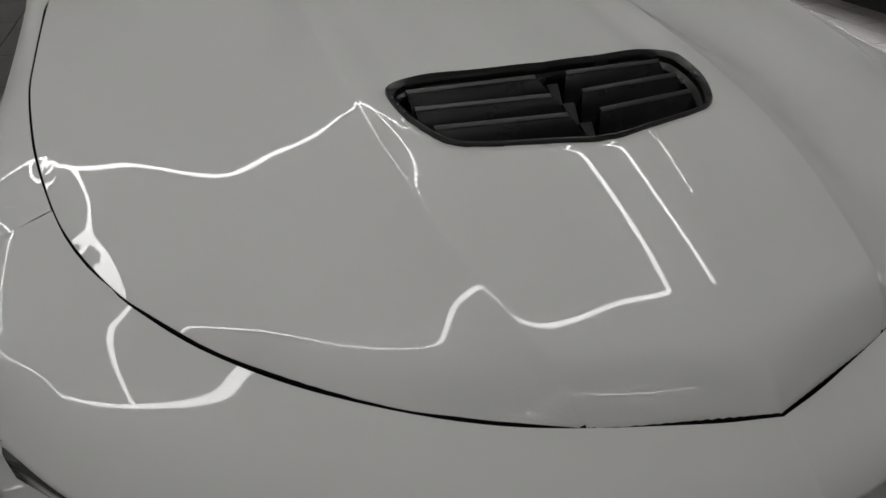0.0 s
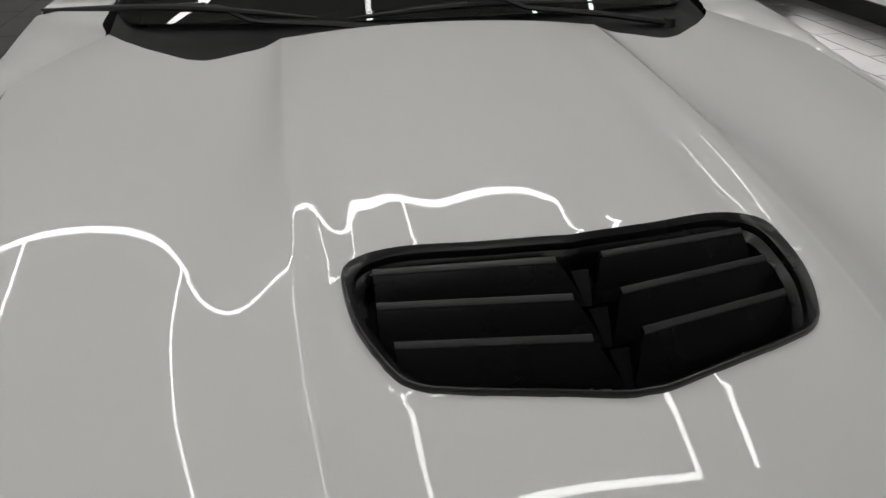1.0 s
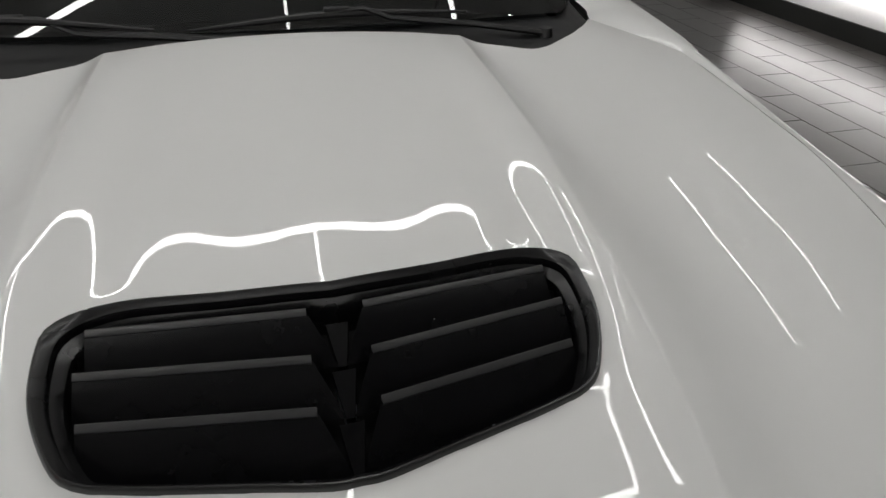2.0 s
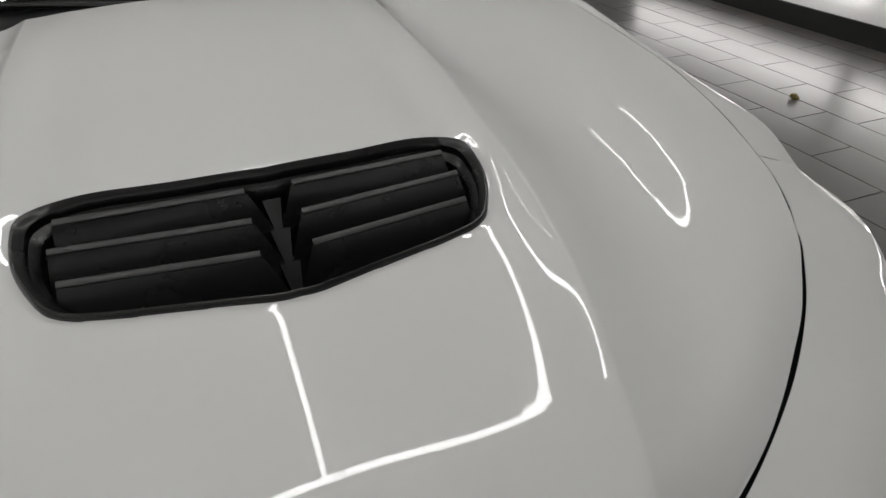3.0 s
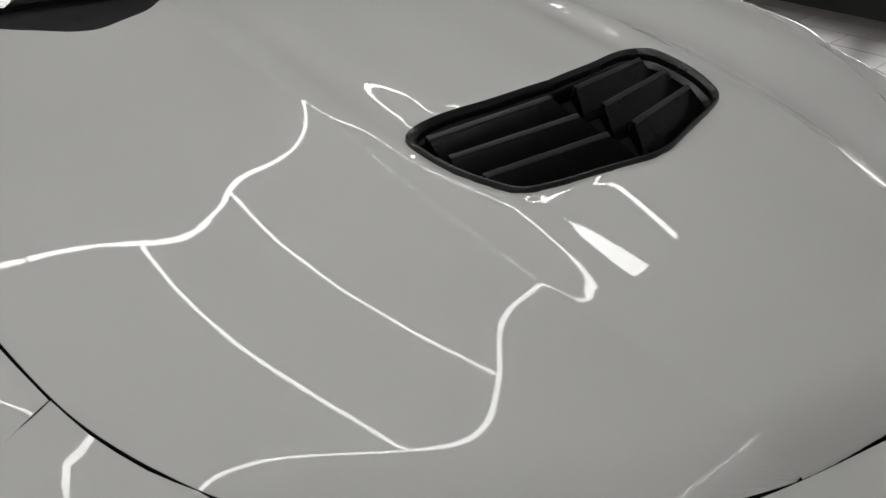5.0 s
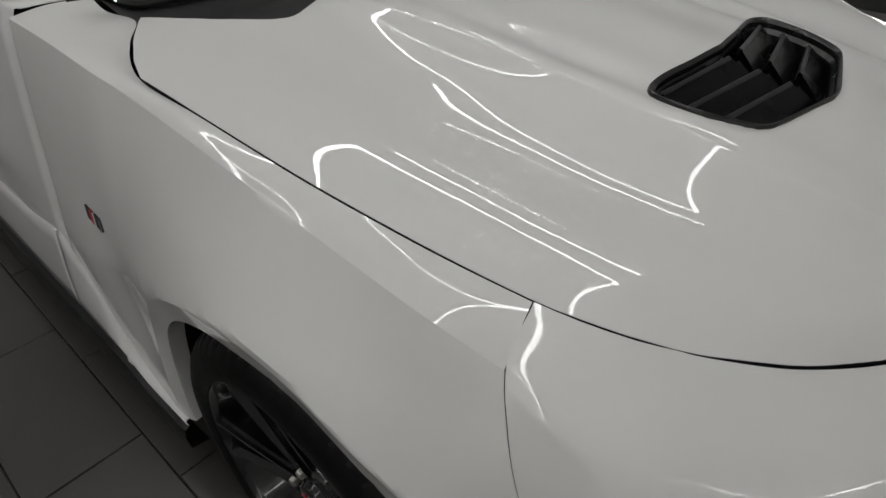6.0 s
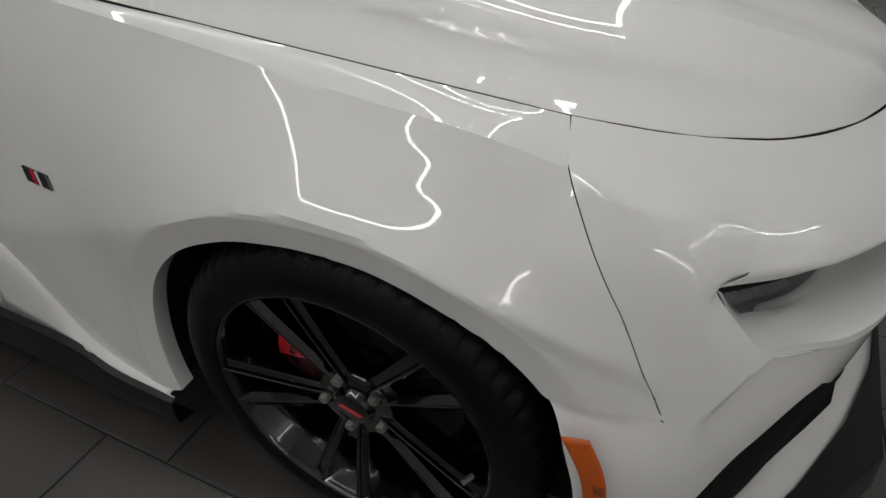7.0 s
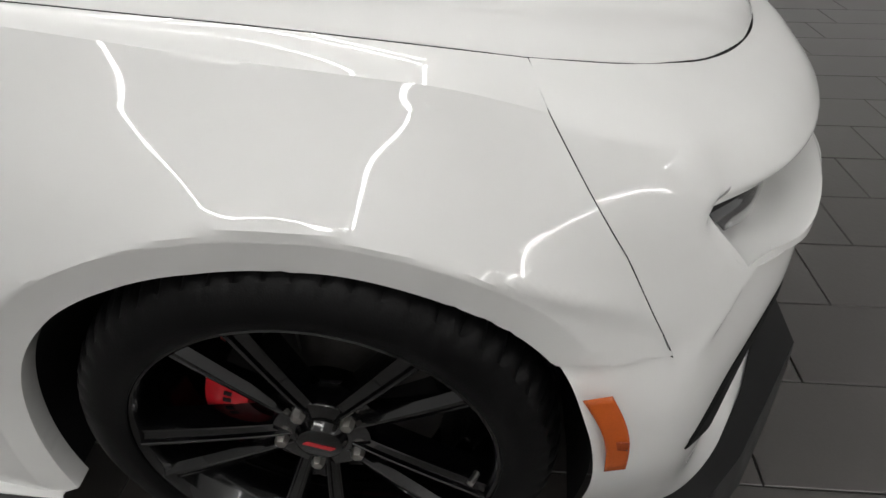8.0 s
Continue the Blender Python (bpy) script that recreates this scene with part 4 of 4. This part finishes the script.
for side in (-1, 1):
    G = net([SCREEN_LOW, SCREEN_MID, SCREEN_TOP], 8, 10)
    panel("windscreen", [G], GLASS, car, "dark tinted windscreen", side=side, thick=0)
    roof = net([SCREEN_TOP, [(0, 2.0, 1.345), (0.2, 2.0, 1.343), (0.36, 2.0, 1.337), (0.46, 2.0, 1.329), (0.54, 2.0, 1.31), (0.585, 2.0, 1.285)], [(0, 2.6, 1.29), (0.2, 2.6, 1.288), (0.34, 2.6, 1.283), (0.44, 2.6, 1.277), (0.51, 2.6, 1.262), (0.555, 2.6, 1.245)], [(0, 3.3, 1.05), (0.2, 3.3, 1.048), (0.38, 3.3, 1.045), (0.5, 3.3, 1.041), (0.58, 3.3, 1.035), (0.66, 3.3, 1.02)]], 6, 10)
    panel("roof", [roof], PAINT, car, "white roof", side=side)
    glass_side = net([[(0.70, 0.81, 0.985), (0.665, 1.18, 1.11), (0.58, 1.55, 1.27), (0.585, 2.0, 1.285), (0.555, 2.6, 1.245), (0.66, 3.3, 1.02)], [(0.702, 0.812, 0.984), (0.765, 1.20, 0.996), (0.778, 1.55, 1.008), (0.78, 2.0, 1.015), (0.78, 2.6, 1.014), (0.72, 3.3, 1.014)]], 6, 6)
    panel("side_window", [glass_side], GLASS, car, "dark tinted side window", side=side, thick=0)
    deck = net([[(0, 3.3, 1.05), (0.30, 3.3, 1.048), (0.58, 3.3, 1.035), (0.73, 3.3, 1.015)], [(0, 3.6, 1.03), (0.30, 3.6, 1.028), (0.56, 3.6, 1.02), (0.70, 3.6, 1.0)], [(0, 3.86, 1.0), (0.30, 3.86, 1.0), (0.56, 3.85, 0.99), (0.68, 3.84, 0.98)], [(0, 3.92, 0.7), (0.30, 3.92, 0.7), (0.60, 3.90, 0.7), (0.78, 3.85, 0.7)], [(0, 3.88, 0.35), (0.30, 3.88, 0.35), (0.60, 3.86, 0.35), (0.78, 3.82, 0.35)]], 6, 6)
    panel("tail", [deck], PAINT, car, "white tail", side=side)
    # black cowl between hood and glass
    a = [(x, rear_edge(x) - 0.012, hood_z(x, rear_edge(x)) - 0.022) for x in np.linspace(0, 0.70, 40)]
    b = [(x, max(float(np.interp(x, [0, 0.5, 0.66, 0.70], [0.668, 0.716, 0.752, 0.80])), rear_edge(x) + 0.004), float(np.interp(x, [0, 0.5, 0.66, 0.70], [0.968, 0.958, 0.955, 0.975]))) for x in np.linspace(0, 0.70, 40)]
    panel("cowl", [np.array([a, b])], TRIM_BLACK, car, "black plastic cowl", side=side, thick=0)
box("dashboard", (0, 1.05, 0.90), (1.30, 0.60, 0.10), VOID, car, bevel=0.02)
box("cabin_lining", (0, 2.1, 0.75), (1.45, 2.4, 0.40), VOID, car, bevel=0.02)
# unseen black box, added to block light under the body
box("underbody_light_block", (0, 1.55, 0.30), (1.30, 4.3, 0.30), VOID, car, bevel=0.02)
box("engine_bay", (0, -0.05, 0.62), (1.20, 0.75, 0.36), VOID, car, bevel=0.02)
bm = bmesh.new()
prism(bm, [(0.275, 0.772, 1.022), (0.34, 0.772, 1.021), (0.34, 0.83, 1.049), (0.275, 0.83, 1.050)], (0, 0.001, -0.002))
part("sticker", bm, GREEN, car, "green sticker inside the windscreen")

# wipers
def wiper(line, tip, blade_a, blade_b):
    w = empty("wiper", car)
    tagged(w, "black windscreen wiper")
    bm = bmesh.new()
    pivot = line[0]
    path = even(line, 25)
    tube_sweep(bm, path, [0.014 - 0.006 * k / 24 for k in range(25)], 8, 0.6)
    part("arm", bm, TRIM_BLACK, w)
    bm = bmesh.new()
    mid = [(a + b) / 2 for a, b in zip(blade_a, blade_b)]
    mid[2] += 0.012
    tube_sweep(bm, spline([blade_a, mid, blade_b], 10), [0.003 + 0.007 * math.sin(math.pi * k / 20) for k in range(21)], 8, 0.8)
    part("blade", bm, TRIM_BLACK, w)
    box("clip", tip, (0.055, 0.016, 0.014), TRIM_BLACK, w, bevel=0.003)
    bm = bmesh.new()
    bmesh.ops.create_cone(bm, segments=16, radius1=0.019, radius2=0.014, depth=0.022, cap_ends=True)
    bmesh.ops.translate(bm, vec=pivot, verts=bm.verts)
    part("pivot_cap", bm, TRIM_BLACK, w)


wiper([(-0.10, 0.615, 0.968), (-0.25, 0.632, 0.979), (-0.397, 0.642, 0.988), (-0.46, 0.660, 1.014), (-0.52, 0.664, 1.014)], (-0.515, 0.664, 1.015), (-0.80, 0.668, 1.018), (-0.261, 0.646, 0.988))
wiper([(0.56, 0.612, 0.955), (0.40, 0.632, 0.975), (0.211, 0.645, 0.993), (0.156, 0.655, 1.012), (0.096, 0.658, 1.008)], (0.10, 0.658, 1.009), (-0.197, 0.646, 0.984), (0.385, 0.660, 0.996))


# ---------------------------------------------------------------- wheels
LUGS = [math.radians(65 + 72 * k) for k in range(5)]


def wheel(place, side):
    """Axis along x; the outer face looks to side * x."""
    w = empty("wheel", car, place)
    tagged(w, "gloss black twin-spoke alloy wheel on a low-profile tyre")
    R = 0.350
    grooves = 62

    def tread(i, k, d, r):
        if i in (6, 7, 8) and (k % 4 == 0):
            return d, r - 0.0065
        return d, r
    prof = [(-0.006, 0.262), (0.006, 0.265), (0.012, 0.276), (0.0125, 0.292), (0.008, 0.312), (-0.003, 0.330), (-0.014, 0.3395), (-0.030, 0.346), (-0.046, 0.349), (-0.060, R), (-0.066, R), (-0.067, R - 0.007), (-0.073, R - 0.007), (-0.074, R), (-0.115, R), (-0.116, R - 0.007), (-0.124, R - 0.007), (-0.125, R), (-0.17, R), (-0.215, 0.347), (-0.235, 0.330), (-0.242, 0.29), (-0.232, 0.255)]
    bm = bmesh.new()
    lathe(bm, [(side * d, r) for d, r in prof], grooves * 4, tread)
    bmesh.ops.recalc_face_normals(bm, faces=bm.faces)
    part("tyre", bm, RUBBER, w, "black low-profile tyre with grooved shoulder", sharp=30)
    bm = bmesh.new()
    prof = [(-0.004, 0.2655), (0.004, 0.2645), (0.0055, 0.2605), (0.002, 0.257), (-0.010, 0.253), (-0.03, 0.248), (-0.09, 0.222), (-0.16, 0.222), (-0.22, 0.236), (-0.235, 0.250)]
    lathe(bm, [(side * d, r) for d, r in prof], 96)
    bmesh.ops.recalc_face_normals(bm, faces=bm.faces)
    part("rim", bm, RIM, w, "gloss black rim barrel", sharp=40)
    # twin spokes
    for a in [lug - 0.025 for lug in LUGS]:
        for lean in (-1, 1):
            bm = bmesh.new()
            rows = []
            c, s = math.cos(a), math.sin(a)
            for t in np.linspace(0, 1, 9):
                r = 0.045 + (0.254 - 0.045) * t
                lat = lean * (0.015 + 0.033 * t)
                half = 0.0125 + 0.0055 * t
                depth = -0.034 + 0.034 * t ** 0.85
                ring = []
                for q, dd in ((-1.1, -0.045), (-1.0, -0.010), (-0.55, 0.0025), (-0.42, 0.0036), (-0.28, 0.0036), (-0.18, 0.0025), (-0.12, -0.0035), (0.62, -0.0075), (0.74, -0.0045), (0.9, -0.0055), (1.0, -0.014), (1.1, -0.045)):
                    off = lat + q * half * lean
                    ring.append((side * (depth + dd), r * c - off * s, r * s + off * c))
                rows.append(ring)
            add_grid(bm, np.array(rows), 1)
            bmesh.ops.recalc_face_normals(bm, faces=bm.faces)
            part("spoke", bm, RIM, w, sharp=24)
        bm = bmesh.new()
        c, s = math.cos(a), math.sin(a)
        poly = [(0.060, -0.016), (0.118, -0.026), (0.112, -0.012), (0.108, 0.0), (0.112, 0.012), (0.118, 0.026), (0.060, 0.016)]
        prism(bm, [(side * (-0.040 + 0.14 * (r - 0.06)), r * c - o * s, r * s + o * c) for r, o in poly], (side * -0.03, 0, 0))
        bmesh.ops.recalc_face_normals(bm, faces=bm.faces)
        part("spoke_web", bm, RIM, w, sharp=30)
    bm = bmesh.new()
    lathe(bm, [(side * d, r) for d, r in ((-0.07, 0.080), (-0.042, 0.077), (-0.034, 0.073), (-0.0315, 0.040), (-0.024, 0.036), (-0.019, 0.034), (-0.017, 0.030), (-0.0165, 0.0005))], 48)
    bmesh.ops.recalc_face_normals(bm, faces=bm.faces)
    part("hub_face", bm, RIM, w, "black hub with centre cap", sharp=30)
    bm = bmesh.new()
    tilt = math.radians(-18)
    cap = []
    for u, v in ((-0.024, -0.004), (0.018, -0.004), (0.024, 0.004), (-0.018, 0.004)):
        cap.append((side * -0.0164, (u * math.cos(tilt) - v * math.sin(tilt)) * side, u * math.sin(tilt) + v * math.cos(tilt)))
    prism(bm, cap, (side * 0.0012, 0, 0))
    bmesh.ops.recalc_face_normals(bm, faces=bm.faces)
    part("cap_badge", bm, RED_TRIM, w, "small red bar on the cap")
    for a in LUGS:
        bm = bmesh.new()
        y, z = 0.060 * math.cos(a), 0.060 * math.sin(a)
        rings = []
        for d, r in ((-0.05, 0.0105), (-0.024, 0.0105), (-0.019, 0.0085), (-0.018, 0.004)):
            rings.append([bm.verts.new((side * d, y + r * math.cos(q), z + r * math.sin(q))) for q in (math.pi * k / 3 for k in range(6))])
        for p, q in zip(rings[:-1], rings[1:]):
            for k in range(6):
                bm.faces.new((p[k], p[(k + 1) % 6], q[(k + 1) % 6], q[k]))
        bm.faces.new(rings[-1])
        bmesh.ops.recalc_face_normals(bm, faces=bm.faces)
        part("lug_nut", bm, STEEL, w, "bright steel lug nut", sharp=30)
    # brake disc and caliper
    bm = bmesh.new()
    lathe(bm, [(side * d, r) for d, r in ((-0.095, 0.085), (-0.095, 0.176), (-0.12, 0.176), (-0.12, 0.085))], 64)
    bmesh.ops.recalc_face_normals(bm, faces=bm.faces)
    part("brake_disc", bm, DISC, w, "grey brake disc", sharp=30)
    bm = bmesh.new()
    rows = []
    for t in np.linspace(0, 1, 10):
        a = math.radians(-21 + 66 * t)
        ring = []
        for r, d in ((0.118, -0.09), (0.121, -0.074), (0.137, -0.068), (0.165, -0.068), (0.186, -0.075), (0.193, -0.095), (0.193, -0.13)):
            sw = 0.006 * math.sin(math.pi * t)
            ring.append((side * (d + sw), r * math.cos(a), r * math.sin(a)))
        rows.append(ring)
    add_grid(bm, np.array(rows), 1)
    bmesh.ops.recalc_face_normals(bm, faces=bm.faces)
    part("brake_caliper", bm, RED, w, "red painted brake caliper", sharp=40)
    for k in range(5):
        a = math.radians(-4 + 6 * k)
        t = Matrix.Rotation(a, 4, "X")
        box("caliper_mark", (side * -0.0605, 0.150 * math.cos(a), 0.150 * math.sin(a)), (0.001, 0.012, 0.009), TRIM_BLACK, w, turn=t)
    # pale knuckle behind the spokes
    bm = bmesh.new()
    prism(bm, [(side * -0.085, r * math.cos(math.radians(a)), r * math.sin(math.radians(a))) for r, a in ((0.126, 66), (0.172, 64), (0.176, 72), (0.168, 80), (0.124, 77))], (side * -0.02, 0, 0))
    bmesh.ops.recalc_face_normals(bm, faces=bm.faces)
    part("knuckle", bm, DISC, w, "pale grey cast knuckle end", smooth=False)
    bm = bmesh.new()
    va = math.radians(184)
    tube_sweep(bm, [(side * 0.0, 0.232 * math.cos(va), 0.232 * math.sin(va)), (side * 0.018, 0.222 * math.cos(va), 0.222 * math.sin(va))], 0.005, 8)
    part("valve", bm, STEEL, w)
    return w


WHEEL_X = 0.934
wheel((-WHEEL_X, 0, 0.349), -1)
wheel((WHEEL_X, 0, 0.349), 1)
wheel((-WHEEL_X, 2.78, 0.349), -1)
wheel((WHEEL_X, 2.78, 0.349), 1)
for side in (-1, 1):
    bm = bmesh.new()
    rows = []
    for d in np.linspace(-16, 198, 40):
        ra = float(np.interp(d, *ARCH)) + 0.004
        c, s = math.cos(math.radians(d)), math.sin(math.radians(d))
        z = max(0.335 + ra * s, 0.10)
        rows.append([(0.91, ra * c, z), (0.80, (ra + 0.01) * c, z), (0.66, (ra + 0.01) * c, z), (0.655, 0.0, 0.335)])
    add_grid(bm, np.array(rows), side)
    part("wheel_arch_liner", bm, VOID, car, "black wheel arch liner")

# wing badge: dark lozenge with a red and a white stripe
for side in (-1, 1):
    b = empty("wing_badge", car)
    tagged(b, "small dark badge with red and white stripes")

    def badge(name, u0, u1, mat, lift):
        bm = bmesh.new()
        out = []
        for u, v in ((u0, 0), (u1, 0), (u1, 1), (u0, 1)):
            y = 0.624 - 0.060 * u - 0.006 * v
            z = 0.677 - 0.006 * u - 0.026 * v
            out.append((side * (wing_x(y, z) + lift), y, z))
        prism(bm, out, (side * 0.003, 0, 0))
        bmesh.ops.recalc_face_normals(bm, faces=bm.faces)
        part(name, bm, mat, b)
    badge("badge_plate", 0, 1, TRIM_BLACK, 0.0005)
    badge("red_stripe", 0.30, 0.47, RED_TRIM, 0.0012)
    badge("white_stripe", 0.52, 0.62, WHITE_TRIM, 0.0012)
    badge("badge_rim", 0.93, 1.0, CHROME, 0.0014)

# ---------------------------------------------------------------- small things
bm = bmesh.new()
rng = random.Random(4)
for k in range(9):
    a, r = rng.uniform(0, 6.28), rng.uniform(0.0, 0.02)
    bmesh.ops.create_icosphere(bm, subdivisions=1, radius=rng.uniform(0.008, 0.016), matrix=Matrix.Translation((r * math.cos(a), r * math.sin(a), rng.uniform(0.006, 0.02))))
for v in bm.verts:
    v.co.z = max(v.co.z, 0.0)
crumb = tagged(mesh_object("dry_leaf_clump", bm, LEAF), "small dry yellowish leaf clump on floor tiles", "leaf")
crumb.location = (3.11, 1.42, 0.0)

# sign on the white wall: one plain word and rows of bars
def lettering(body, size, y, z, mat, label):
    cu = bpy.data.curves.new("lettering", "FONT")
    cu.body, cu.size, cu.extrude, cu.align_x = body, size, 0.008, "CENTER"
    ob = new("lettering", cu)
    dg = bpy.context.evaluated_depsgraph_get()
    me = bpy.data.meshes.new_from_object(ob.evaluated_get(dg))
    bpy.data.objects.remove(ob)
    me.materials.append(mat)
    sign = new("wall_sign", me)
    sign.matrix_world = Matrix(((0, 0, -1, X1 - 0.009), (-1, 0, 0, y), (0, 1, 0, z), (0, 0, 0, 1)))
    return tagged(sign, label, "sign")


lettering("Automotive", 0.92, 2.05, 3.45, SIGN, "large dark grey word on white wall")
for k in range(19):
    bar = box("wall_bar", (X1 - 0.008, 4.0 - k * 0.215, 2.1), (0.012, 0.19, 0.26 if k not in (3, 15) else 0.07), SIGN_RED if k < 4 else SIGN, bevel=0.002)
    tagged(bar, "small lettering block in a row on white wall", "sign", group="lettering blocks")


# ---------------------------------------------------------------- floor tiles
TW, TL, GAP = 0.275, 0.55, 0.004


def tile_mesh():
    bm = bmesh.new()
    w, l, h, c = TW - GAP, TL - GAP, 0.006, 0.0015
    lo = [bm.verts.new((x * w / 2, y * l / 2, -h)) for x, y in ((-1, -1), (1, -1), (1, 1), (-1, 1))]
    mi = [bm.verts.new((x * w / 2, y * l / 2, -c)) for x, y in ((-1, -1), (1, -1), (1, 1), (-1, 1))]
    hi = [bm.verts.new((x * (w / 2 - c), y * (l / 2 - c), 0)) for x, y in ((-1, -1), (1, -1), (1, 1), (-1, 1))]
    for a, b in ((lo, mi), (mi, hi)):
        for k in range(4):
            bm.faces.new((a[k], a[(k + 1) % 4], b[(k + 1) % 4], b[k]))
    bm.faces.new(hi)
    me = bpy.data.meshes.new("tile")
    bm.to_mesh(me)
    bm.free()
    me.materials.append(TILE)
    return me


ONE_TILE = tile_mesh()
near, far = [], []
k0 = int((X0 + 0.44) / TW) - 1
k = k0
while True:
    xc = -0.448 + TW * (k + 0.5)
    if xc > X1:
        break
    shift = (-0.995 - 0.183 * k) % TL
    j = int((Y0 - shift) / TL) - 1
    while True:
        yc = shift + TL * (j + 0.5)
        if yc > Y1:
            break
        if yc > Y0 and X0 < xc:
            seen = (1.3 < xc < 4.9 and -0.6 < yc < 5.2) or (-1.8 < xc < -0.8 and 0.2 < yc < 2.6) or (-0.6 < xc < 1.6 and -2.6 < yc < -0.8)
            (near if seen else far).append((xc, yc))
        j += 1
    k += 1
near.sort(key=lambda p: abs(p[0] - 2.2) + abs(p[1] - 0.8))
far += near[300:]
rng = random.Random(8)
for xc, yc in near[:300]:
    t = new("tile", ONE_TILE)
    t.parent = floor
    t.matrix_parent_inverse = Matrix.Identity(4)
    t.location = (xc, yc, rng.uniform(-0.0004, 0.0004))
verts, faces = [], []
src = [tuple(v.co) for v in ONE_TILE.vertices]
polys = [tuple(p.vertices) for p in ONE_TILE.polygons]
for xc, yc in far:
    base = len(verts)
    verts += [(x + xc, y + yc, z) for x, y, z in src]
    faces += [tuple(base + i for i in p) for p in polys]
me = bpy.data.meshes.new("tile_field")
me.from_pydata(verts, [], faces)
me.materials.append(TILE)
field = new("tile_field", me)
field.parent = floor
tagged(field, "more grey floor tiles", kind="stuff")
